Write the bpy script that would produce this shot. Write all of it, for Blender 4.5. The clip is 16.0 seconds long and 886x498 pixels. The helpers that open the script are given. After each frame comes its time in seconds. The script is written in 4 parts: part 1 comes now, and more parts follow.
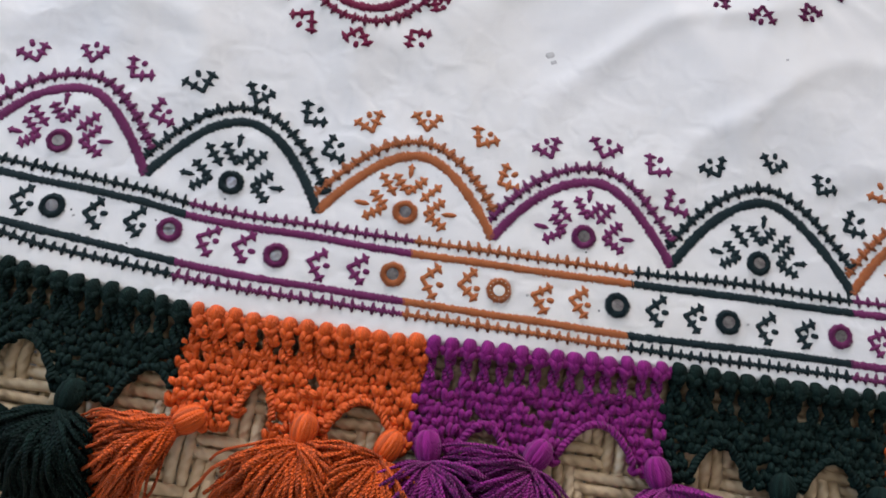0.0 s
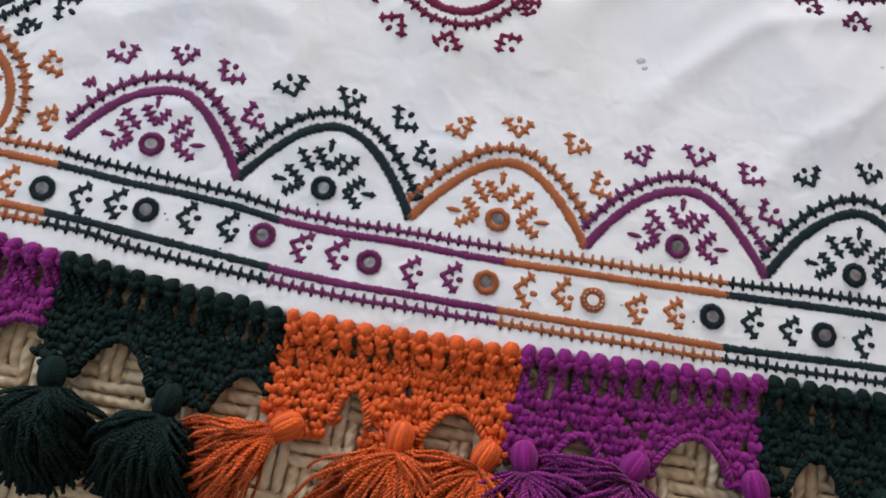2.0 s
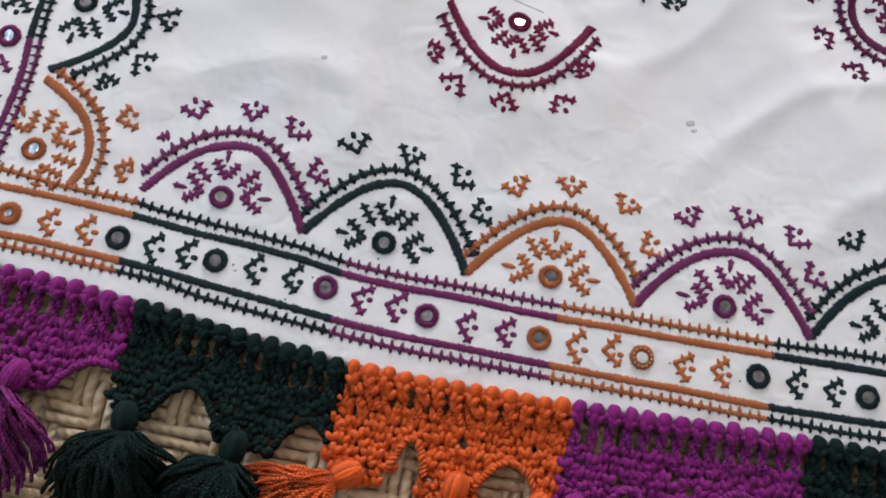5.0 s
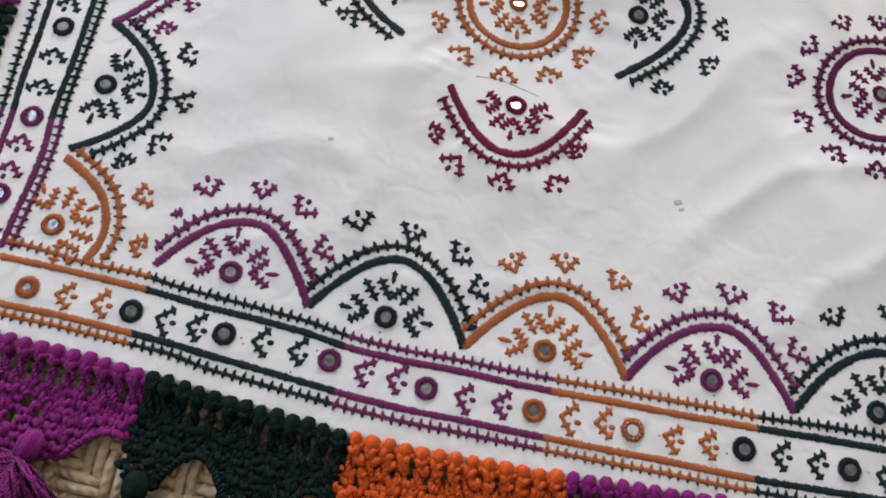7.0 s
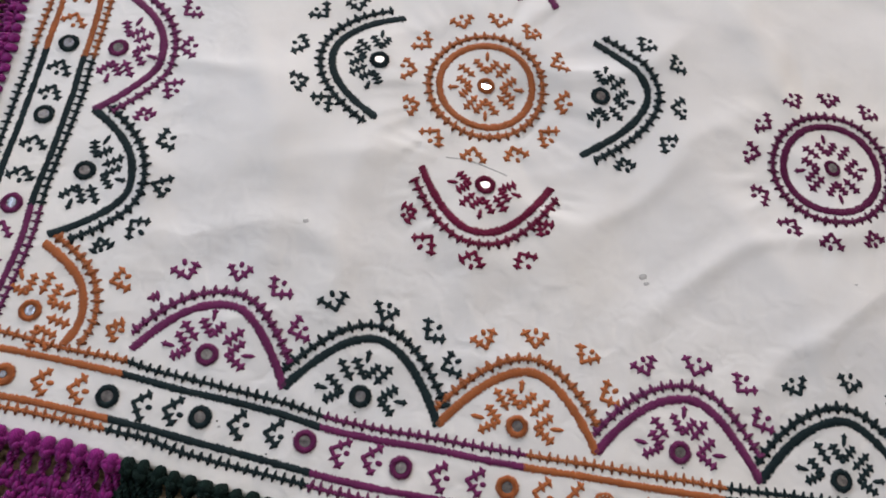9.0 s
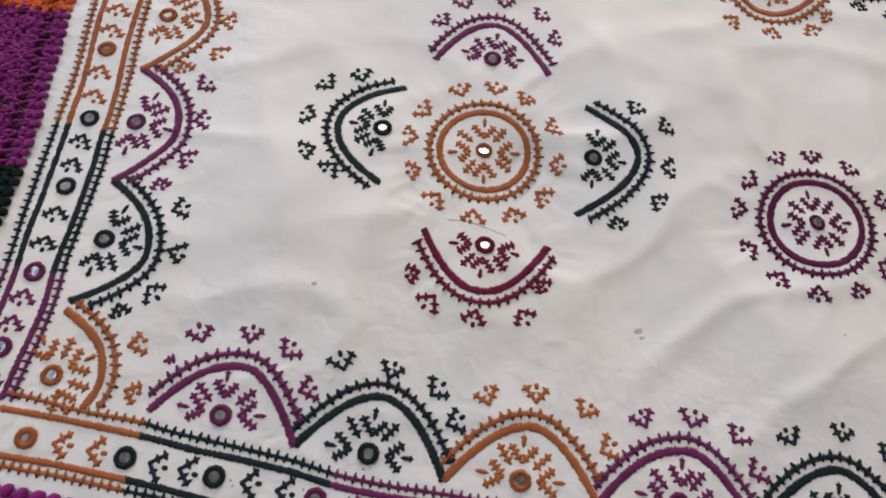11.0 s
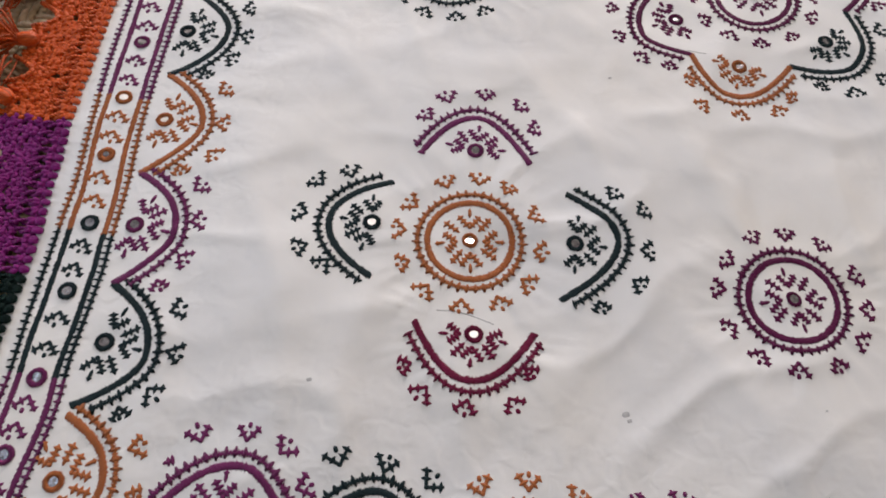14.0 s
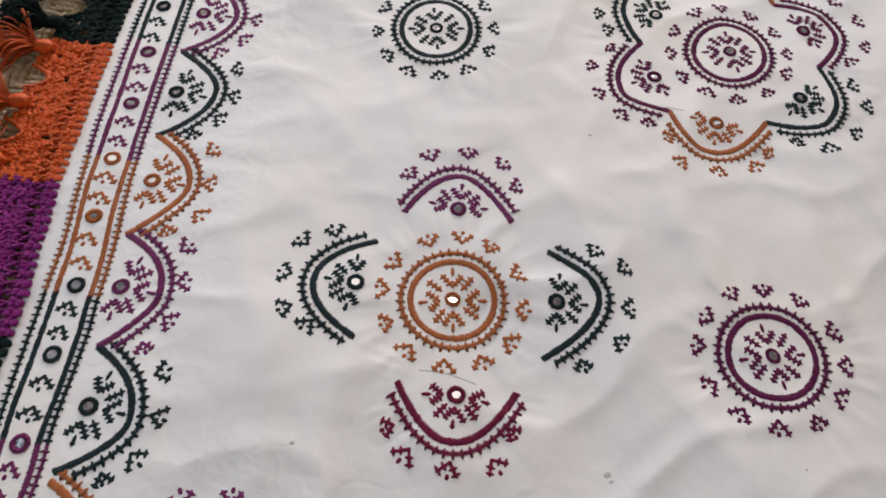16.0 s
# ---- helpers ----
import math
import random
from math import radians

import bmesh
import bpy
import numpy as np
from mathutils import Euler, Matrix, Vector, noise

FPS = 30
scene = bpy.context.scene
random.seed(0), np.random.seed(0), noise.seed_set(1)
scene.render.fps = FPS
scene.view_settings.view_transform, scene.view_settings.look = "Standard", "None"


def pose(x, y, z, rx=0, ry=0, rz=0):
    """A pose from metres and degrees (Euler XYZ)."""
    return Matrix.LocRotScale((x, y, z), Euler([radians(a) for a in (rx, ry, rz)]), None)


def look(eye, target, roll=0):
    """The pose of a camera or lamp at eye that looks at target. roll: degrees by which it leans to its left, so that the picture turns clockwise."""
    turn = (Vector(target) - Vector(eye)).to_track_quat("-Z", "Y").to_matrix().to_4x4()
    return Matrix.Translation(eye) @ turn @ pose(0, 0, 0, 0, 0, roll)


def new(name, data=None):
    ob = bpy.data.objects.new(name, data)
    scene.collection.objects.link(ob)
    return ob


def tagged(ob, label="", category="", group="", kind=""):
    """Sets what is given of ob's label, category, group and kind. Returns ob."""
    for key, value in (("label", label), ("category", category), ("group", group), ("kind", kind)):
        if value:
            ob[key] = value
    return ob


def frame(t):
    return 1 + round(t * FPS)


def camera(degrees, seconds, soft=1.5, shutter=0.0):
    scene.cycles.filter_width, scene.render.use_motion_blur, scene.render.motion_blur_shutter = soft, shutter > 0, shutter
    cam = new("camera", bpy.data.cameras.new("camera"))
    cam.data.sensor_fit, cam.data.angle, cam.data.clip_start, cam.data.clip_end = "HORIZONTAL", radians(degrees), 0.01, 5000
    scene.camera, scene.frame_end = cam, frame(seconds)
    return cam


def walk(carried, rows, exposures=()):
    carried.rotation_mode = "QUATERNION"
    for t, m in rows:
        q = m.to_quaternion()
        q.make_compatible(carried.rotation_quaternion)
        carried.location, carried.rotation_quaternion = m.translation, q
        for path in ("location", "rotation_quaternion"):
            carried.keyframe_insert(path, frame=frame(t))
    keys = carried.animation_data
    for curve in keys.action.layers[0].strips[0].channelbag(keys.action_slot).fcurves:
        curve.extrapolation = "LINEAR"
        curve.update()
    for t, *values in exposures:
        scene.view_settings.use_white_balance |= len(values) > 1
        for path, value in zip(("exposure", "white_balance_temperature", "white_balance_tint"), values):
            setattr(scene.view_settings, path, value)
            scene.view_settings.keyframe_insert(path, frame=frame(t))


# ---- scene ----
cam = camera(65.0, 16.0, soft=1.75)
WINDOW_WATTS, SIDE_WATTS = 145.0, 25.0
EXPOSURES = [(0.0, 0.52, 6010, 12), (3.5, 0.49, 6050, 12), (7.0, 0.39, 6250, 12.8), (9.0, 0.27, 6450, 12.8), (12.5, 0.16, 6570, 14), (16.0, 0.14, 6570, 14)]
ROWS = [
    (0.0, 0.2597, -0.0923, 0.4907, 12.528, -4.033, 9.132),
    (0.5, 0.2495, -0.0920, 0.4868, 11.946, -4.344, 9.394),
    (1.0, 0.2341, -0.0918, 0.4870, 11.909, -4.035, 9.417),
    (1.5, 0.2144, -0.0924, 0.4861, 12.354, -3.721, 9.691),
    (2.0, 0.1976, -0.0900, 0.4847, 11.768, -3.537, 9.909),
    (2.5, 0.1892, -0.0972, 0.4818, 12.063, -3.318, 9.846),
    (3.0, 0.1754, -0.0820, 0.4877, 11.267, -2.589, 10.655),
    (3.5, 0.1677, -0.0828, 0.4905, 11.575, -2.804, 11.229),
    (6.0, 0.1555, -0.0562, 0.5258, 13.744, -2.868, 11.421),
    (6.5, 0.1524, -0.0519, 0.5333, 14.657, -3.149, 11.399),
    (7.0, 0.1505, -0.0422, 0.5410, 15.055, -3.164, 11.758),
    (7.5, 0.1483, -0.0359, 0.5480, 15.619, -3.389, 11.955),
    (8.0, 0.1489, -0.0343, 0.5490, 16.271, -3.439, 11.560),
    (8.5, 0.1506, -0.0216, 0.5530, 17.124, -3.577, 11.005),
    (9.0, 0.1527, -0.0156, 0.5657, 18.451, -4.253, 10.519),
    (11.5, 0.1495, -0.0024, 0.6035, 22.377, -3.546, 9.486),
    (12.0, 0.1485, 0.0043, 0.6099, 23.172, -3.666, 9.232),
    (12.5, 0.1474, 0.0080, 0.6187, 23.805, -3.585, 8.892),
    (13.0, 0.1468, 0.0087, 0.6261, 24.667, -3.241, 8.444),
    (13.5, 0.1466, 0.0116, 0.6320, 25.132, -2.852, 8.270),
    (14.0, 0.1515, 0.0234, 0.6375, 25.548, -3.057, 7.805),
    (14.5, 0.1510, 0.0318, 0.6454, 26.281, -3.205, 7.859),
    (15.0, 0.1541, 0.0387, 0.6525, 26.978, -3.459, 7.771),
    (15.5, 0.1568, 0.0438, 0.6581, 27.414, -3.185, 7.522),
    (16.0, 0.1599, 0.0501, 0.6618, 27.799, -3.214, 7.316),
]

WALK = [
    (t, pose(x, y, z, rx, ry, rz)) for t, x, y, z, rx, ry, rz in ROWS
]
walk(cam, WALK, EXPOSURES)

# ---- light: a bright room, daylight from two assumed windows out of view ----
world = bpy.data.worlds.new("sky")
world.use_nodes = True
scene.world = world
sky = world.node_tree.nodes.new("ShaderNodeTexSky")
sky.sky_type, sky.sun_disc = "NISHITA", False
sky.sun_elevation, sky.sun_rotation = radians(50), radians(200)
world.node_tree.links.new(sky.outputs[0], world.node_tree.nodes["Background"].inputs[0])
world.node_tree.nodes["Background"].inputs[1].default_value = 0.12


def window_lamp(place, target, sx, sy, watts, colour):
    data = bpy.data.lights.new("unseen_window_daylight", "AREA")
    data.shape, data.size, data.size_y, data.energy, data.color = "RECTANGLE", sx, sy, watts, colour
    ob = new("unseen_window_daylight", data)
    ob.matrix_world = look(place, target)
    return ob


window_lamp((0.0, 4.52, 1.25), (0.0, 0.0, 0.2), 2.1, 1.3, WINDOW_WATTS, (1.0, 0.925, 0.89))
# assumed side window, added for cool light from the left
window_lamp((-2.42, 0.7, 1.25), (0.3, 0.5, 0.2), 1.5, 1.3, SIDE_WATTS, (0.70, 0.83, 1.0))


# ---- materials ----
def shader(name):
    m = bpy.data.materials.new(name)
    m.use_nodes = True
    t = m.node_tree
    return m, t, t.nodes["Principled BSDF"]


def node(t, kind, **inputs):
    n = t.nodes.new(kind)
    for k, v in inputs.items():
        n.inputs[k.replace("_", " ")].default_value = v
    return n


def ramp(t, fac, stops):
    r = t.nodes.new("ShaderNodeValToRGB")
    while len(r.color_ramp.elements) < len(stops):
        r.color_ramp.elements.new(0.5)
    for e, (p, c) in zip(r.color_ramp.elements, stops):
        e.position, e.color = p, (*c, 1)
    t.links.new(fac, r.inputs[0])
    return r


def tint(c, k):
    return tuple(min(1.0, v * k) for v in c)


def ply_bump(t, depth):
    """The grooves between the plies of a twisted strand, which run round it along its length."""
    turn = t.nodes.new("ShaderNodeAttribute")
    turn.attribute_name = "ply"
    full = node(t, "ShaderNodeMath")
    full.operation = "MULTIPLY"
    full.inputs[1].default_value = 2 * math.pi
    t.links.new(turn.outputs["Fac"], full.inputs[0])
    wave = node(t, "ShaderNodeMath")
    wave.operation = "SINE"
    t.links.new(full.outputs[0], wave.inputs[0])
    bump = node(t, "ShaderNodeBump", Strength=0.9, Distance=depth)
    t.links.new(wave.outputs[0], bump.inputs["Height"])
    return bump.outputs[0]


def thread_material(name, colour, rough=0.75, twist=5200.0, depth=0.00035, spread=0.35, sheen=0.25, gloss=0.15):
    """Spun thread: colour that varies from stitch to stitch and along it, a fine twist and fuzz."""
    m, t, b = shader(name)
    geo = t.nodes.new("ShaderNodeNewGeometry")
    co = t.nodes.new("ShaderNodeTexCoord")
    n1 = node(t, "ShaderNodeTexNoise", Scale=60.0, Detail=3.0)
    n2 = node(t, "ShaderNodeTexNoise", Scale=1100.0, Detail=3.0)
    t.links.new(co.outputs["Object"], n1.inputs["Vector"])
    t.links.new(co.outputs["Object"], n2.inputs["Vector"])
    mix = node(t, "ShaderNodeMath")
    mix.operation = "MULTIPLY_ADD"
    mix.inputs[1].default_value = 0.5
    t.links.new(geo.outputs["Random Per Island"], mix.inputs[0])
    half = node(t, "ShaderNodeMath")
    half.operation = "MULTIPLY"
    half.inputs[1].default_value = 0.5
    t.links.new(n1.outputs["Fac"], half.inputs[0])
    t.links.new(half.outputs[0], mix.inputs[2])
    r = ramp(t, mix.outputs[0], [(0.1, tint(colour, 1 - spread)), (0.5, colour), (0.9, tint(colour, 1 + spread))])
    t.links.new(r.outputs[0], b.inputs["Base Color"])
    w = node(t, "ShaderNodeTexWave", Scale=twist / 10, Distortion=2.5, Detail=1.5)
    w.bands_direction = "DIAGONAL"
    t.links.new(co.outputs["Object"], w.inputs["Vector"])
    add = node(t, "ShaderNodeMath")
    add.operation = "ADD"
    t.links.new(w.outputs["Fac"], add.inputs[0])
    t.links.new(n2.outputs["Fac"], add.inputs[1])
    bump = node(t, "ShaderNodeBump", Strength=0.7, Distance=depth)
    t.links.new(add.outputs[0], bump.inputs["Height"])
    t.links.new(ply_bump(t, 0.0006), bump.inputs["Normal"])
    t.links.new(bump.outputs[0], b.inputs["Normal"])
    b.inputs["Roughness"].default_value = rough
    b.inputs["Sheen Weight"].default_value = sheen
    b.inputs["Specular IOR Level"].default_value = gloss
    return m


THREAD = {
    "purple": thread_material("purple_thread", (0.150, 0.021, 0.097), sheen=0.08),
    "plum": thread_material("plum_thread", (0.102, 0.007, 0.053), sheen=0.05),
    "crimson": thread_material("crimson_thread", (0.15, 0.006, 0.040), sheen=0.08),
    "green": thread_material("dark_green_thread", (0.012, 0.025, 0.029), sheen=0.0),
    "orange": thread_material("ochre_thread", (0.38, 0.120, 0.040), sheen=0.08),
}
YARN = {
    "purple": thread_material("purple_yarn", (0.190, 0.009, 0.140), 0.8, 3000.0, 0.0004, 0.45, 0.1),
    "green": thread_material("bottle_green_yarn", (0.0034, 0.0130, 0.0106), 0.85, 3000.0, 0.0004, 0.45, 0.0),
    "orange": thread_material("orange_yarn", (0.57, 0.081, 0.003), 0.5, 3000.0, 0.0004, 0.45, 0.06, 0.28),
}
WORDS = {"purple": "purple", "crimson": "wine red", "plum": "plum purple", "green": "dark green", "orange": "ochre orange"}


def cotton_material():
    m, t, b = shader("white_cotton")
    co = t.nodes.new("ShaderNodeTexCoord")
    big = node(t, "ShaderNodeTexNoise", Scale=4.0, Detail=3.0, Roughness=0.5)
    t.links.new(co.outputs["Object"], big.inputs["Vector"])
    r = ramp(t, big.outputs["Fac"], [(0.3, (0.70, 0.71, 0.72)), (0.55, (0.75, 0.745, 0.73)), (0.75, (0.74, 0.72, 0.68))])
    t.links.new(r.outputs[0], b.inputs["Base Color"])
    crease = node(t, "ShaderNodeTexNoise", Scale=19.0, Detail=2.5, Roughness=0.45, Distortion=0.35)
    weave = node(t, "ShaderNodeTexNoise", Scale=1500.0, Detail=1.0)
    t.links.new(co.outputs["Object"], crease.inputs["Vector"])
    t.links.new(co.outputs["Object"], weave.inputs["Vector"])
    b1 = node(t, "ShaderNodeBump", Strength=0.5, Distance=0.003)
    t.links.new(crease.outputs["Fac"], b1.inputs["Height"])
    b2 = node(t, "ShaderNodeBump", Strength=0.35, Distance=0.0004)
    t.links.new(weave.outputs["Fac"], b2.inputs["Height"])
    dimple = node(t, "ShaderNodeTexNoise", Scale=58.0, Detail=1.0, Roughness=0.4, Distortion=0.6)
    t.links.new(co.outputs["Object"], dimple.inputs["Vector"])
    b3 = node(t, "ShaderNodeBump", Strength=0.30, Distance=0.0024)
    # the stitched borders draw the cotton into small puckers
    place = t.nodes.new("ShaderNodeSeparateXYZ")
    t.links.new(co.outputs["Object"], place.inputs[0])
    near = node(t, "ShaderNodeMapRange")
    left = node(t, "ShaderNodeMapRange")
    for mr, axis, a, c in ((near, "Y", 0.11, 0.22), (left, "X", -0.13, -0.04)):
        mr.inputs["From Min"].default_value = a
        mr.inputs["From Max"].default_value = c
        mr.inputs["To Min"].default_value = 0.6
        mr.inputs["To Max"].default_value = 0.1
        t.links.new(place.outputs[axis], mr.inputs["Value"])
    drawn = node(t, "ShaderNodeMath")
    drawn.operation = "MAXIMUM"
    t.links.new(near.outputs[0], drawn.inputs[0])
    t.links.new(left.outputs[0], drawn.inputs[1])
    t.links.new(drawn.outputs[0], b3.inputs["Strength"])
    t.links.new(dimple.outputs["Fac"], b3.inputs["Height"])
    t.links.new(b1.outputs[0], b3.inputs["Normal"])
    t.links.new(b3.outputs[0], b2.inputs["Normal"])
    t.links.new(b2.outputs[0], b.inputs["Normal"])
    b.inputs["Roughness"].default_value = 0.85
    b.inputs["Specular IOR Level"].default_value = 0.2
    return m


def jute_material():
    m, t, b = shader("jute_rope")
    co = t.nodes.new("ShaderNodeTexCoord")
    info = t.nodes.new("ShaderNodeObjectInfo")
    n = node(t, "ShaderNodeTexNoise", Scale=45.0, Detail=4.0)
    t.links.new(co.outputs["Object"], n.inputs["Vector"])
    mixer = node(t, "ShaderNodeMath")
    mixer.operation = "MULTIPLY_ADD"
    mixer.inputs[1].default_value = 0.35
    t.links.new(info.outputs["Random"], mixer.inputs[0])
    sc = node(t, "ShaderNodeMath")
    sc.operation = "MULTIPLY"
    sc.inputs[1].default_value = 0.75
    t.links.new(n.outputs["Fac"], sc.inputs[0])
    t.links.new(sc.outputs[0], mixer.inputs[2])
    r = ramp(t, mixer.outputs[0], [(0.2, (0.38, 0.265, 0.14)), (0.5, (0.66, 0.50, 0.30)), (0.85, (0.80, 0.66, 0.45))])
    t.links.new(r.outputs[0], b.inputs["Base Color"])
    f = node(t, "ShaderNodeTexNoise", Scale=700.0, Detail=2.0)
    t.links.new(co.outputs["Object"], f.inputs["Vector"])
    b2 = node(t, "ShaderNodeBump", Strength=0.4, Distance=0.0006)
    t.links.new(f.outputs["Fac"], b2.inputs["Height"])
    t.links.new(ply_bump(t, 0.0005), b2.inputs["Normal"])
    t.links.new(b2.outputs[0], b.inputs["Normal"])
    b.inputs["Roughness"].default_value = 0.30
    return m


def plain_material(name, a, c, rough=0.7, scale=8.0, metal=0.0, bump=0.3):
    m, t, b = shader(name)
    co = t.nodes.new("ShaderNodeTexCoord")
    n = node(t, "ShaderNodeTexNoise", Scale=scale, Detail=5.0)
    t.links.new(co.outputs["Object"], n.inputs["Vector"])
    r = ramp(t, n.outputs["Fac"], [(0.3, a), (0.7, c)])
    t.links.new(r.outputs[0], b.inputs["Base Color"])
    bp = node(t, "ShaderNodeBump", Strength=bump, Distance=0.002)
    t.links.new(n.outputs["Fac"], bp.inputs["Height"])
    t.links.new(bp.outputs[0], b.inputs["Normal"])
    b.inputs["Roughness"].default_value = rough
    b.inputs["Metallic"].default_value = metal
    return m


COTTON = cotton_material()
JUTE = jute_material()
MIRROR = plain_material("clouded_mirror_glass", (0.14, 0.13, 0.14), (0.38, 0.37, 0.38), 0.26, 260.0, 1.0, 0.5)
GLINT_MIRROR = plain_material("glint_mirror_glass", (0.80, 0.81, 0.82), (0.93, 0.93, 0.93), 0.06, 200.0, 1.0, 0.2)
BRASS = plain_material("bright_metal", (0.80, 0.72, 0.58), (0.92, 0.88, 0.80), 0.2, 300.0, 1.0, 0.1)
GREY_MARK = plain_material("grey_pencil_and_crease", (0.36, 0.36, 0.36), (0.5, 0.5, 0.5), 0.9, 300.0)
LIME = plain_material("limewashed_plaster", (0.62, 0.61, 0.58), (0.72, 0.71, 0.68), 0.9, 3.0)
CEMENT = plain_material("cement_floor", (0.22, 0.21, 0.20), (0.32, 0.31, 0.29), 0.7, 5.0)
WOOD = plain_material("dark_wood", (0.10, 0.05, 0.025), (0.20, 0.11, 0.055), 0.5, 20.0)


# ---- building helpers ----
def mesh_of(verts, faces, smooth=True):
    me = bpy.data.meshes.new("mesh")
    me.from_pydata([tuple(v) for v in verts], [], faces)
    me.update()
    if smooth:
        me.polygons.foreach_set("use_smooth", [True] * len(me.polygons))
    return me


def part(name, me, material, parent, label=""):
    ob = new(name, me)
    if not me.materials:
        me.materials.append(material)
    ob.parent = parent
    if label:
        tagged(ob, label)
    return ob


def box_mesh(x0, x1, y0, y1, z0, z1, bevel=0.0):
    bm = bmesh.new()
    bmesh.ops.create_cube(bm, size=1)
    for v in bm.verts:
        v.co = Vector(((x0 + x1) / 2 + v.co.x * (x1 - x0), (y0 + y1) / 2 + v.co.y * (y1 - y0), (z0 + z1) / 2 + v.co.z * (z1 - z0)))
    if bevel:
        bmesh.ops.bevel(bm, geom=bm.edges[:], offset=bevel, segments=3, affect="EDGES")
    me = bpy.data.meshes.new("mesh")
    bm.to_mesh(me)
    bm.free()
    return me


def lerp(x, table):
    return float(np.interp(x, [p[0] for p in table], [p[1] for p in table]))


# the cloth's own edges, a little wavy
BOTTOM = [(-0.25, -0.028), (-0.136, -0.031), (-0.048, -0.035), (0.03, -0.042), (0.109, -0.048), (0.19, -0.047), (0.275, -0.044), (0.45, -0.034), (0.61, -0.030), (1.24, -0.03)]
LEFT = [(-0.03, -0.246), (0.1, -0.247), (0.237, -0.252), (0.266, -0.2535), (0.297, -0.258), (0.343, -0.264), (0.384, -0.269), (0.428, -0.275), (0.522, -0.281), (0.619, -0.286), (0.698, -0.289), (1.54, -0.30)]
RIGHT_X, TOP_Y = 1.24, 1.54


PUCKERS = ((0.170, 0.343, 0.088), (0.504, 0.332, 0.088), (0.103, 0.715, 0.088), (0.4845, 0.748, 0.175), (0.185, 0.25, 0.07))


def cloth_z(x, y):
    """How the cloth lies: broad swells, a few soft diagonal folds, small puckers."""
    v = Vector((x, y, 0.0))
    inside = min(1.0, max(0.25, (y - 0.02) / 0.12)) * min(1.0, max(0.25, (x + 0.2) / 0.12))
    swell = noise.noise(v * 5.2) * 0.0046
    fold = 1.0 - math.hypot(noise.noise(Vector((x * 7.5 + y * 4.0, y * 3.2 - x * 2.4, 4.0))), 0.07) * 2.0
    fold2 = 1.0 - math.hypot(noise.noise(Vector((x * 5.0 - y * 9.0, y * 4.0 + x * 5.0, 9.0))), 0.08) * 2.0
    pucker = noise.noise(v * 34.0) * 0.0006 + noise.noise(Vector((x * 17.0 + y * 9.0, y * 13.0 - x * 7.0, 2.0))) * 0.0009 * inside
    for cx, cy, r0 in PUCKERS:
        dx, dy = x - cx, y - cy
        r = math.hypot(dx, dy)
        if abs(r - r0) < 0.07:
            a = math.atan2(dy, dx)
            pucker += 0.0011 * math.exp(-((r - r0) / 0.028) ** 2) * noise.noise(Vector((math.cos(a) * 5.5, math.sin(a) * 5.5, cx * 20)))
            pucker += 0.0008 * math.exp(-((r - r0) / 0.024) ** 2) * noise.noise(Vector((math.cos(a) * 14.0, math.sin(a) * 14.0, cy * 20 + r * 12.0)))
    # one broad soft ridge that runs down from the left border towards the near one
    q = (x + 0.05) * 0.84 + (y - 0.28) * 0.54 + 0.014 * math.sin(y * 11.0)
    away = math.exp(-((x + 0.01) / 0.13) ** 2 - ((y - 0.27) / 0.17) ** 2) * inside
    pucker += 0.0058 * away * math.exp(-(q / (0.065 if q < 0 else 0.12)) ** 2)
    if 0.0 < y < 0.2:
        pucker += 0.0010 * noise.noise(Vector((x * 42.0, y * 9.0, 7.0))) * math.exp(-((y - 0.085) / 0.05) ** 2)
    if x < 0.0:
        pucker += 0.0010 * noise.noise(Vector((x * 9.0, y * 42.0, 8.0))) * math.exp(-((x + 0.12) / 0.05) ** 2)
    return inside * (swell + max(0.0, fold) ** 2 * 0.0044 + max(0.0, fold2) ** 3 * 0.0034) + pucker


def on_cloth(x, y, up=0.0):
    return Vector((x, y, cloth_z(x, y) + up))


ANG = np.radians([180, 135, 90, 45, 0])
T_X = np.repeat([-0.5, -0.22, 0.22, 0.5], 5)
T_W = np.repeat([0.12, 1.08, 1.08, 0.12], 5)
T_BLUNT = np.repeat([4.4, 0.92, 0.92, 4.4], 5)
T_Y = np.tile(np.cos(ANG), 4) * T_W * 0.5
T_Z = np.tile(np.sin(ANG), 4) * T_W
T_FACES = [(r * 5 + k, r * 5 + k + 1, r * 5 + k + 6, r * 5 + k + 5) for r in range(3) for k in range(4)] + [(4, 3, 2, 1, 0), (15, 16, 17, 18, 19)]


def ball(k=8, r=5):
    verts, faces = [(0, 0, -1)], []
    for j in range(1, r):
        a = -math.pi / 2 + math.pi * j / r
        verts += [(math.cos(a) * math.cos(2 * math.pi * i / k), math.cos(a) * math.sin(2 * math.pi * i / k), math.sin(a)) for i in range(k)]
    verts.append((0, 0, 1))
    for i in range(k):
        faces.append((0, 1 + (i + 1) % k, 1 + i))
        for j in range(r - 2):
            b = 1 + j * k
            faces.append((b + i, b + (i + 1) % k, b + k + (i + 1) % k, b + k + i))
        b = 1 + (r - 2) * k
        faces.append((b + i, b + (i + 1) % k, len(verts) - 1))
    return np.array(verts), faces


BEAD_V, BEAD_F = ball(8, 6)


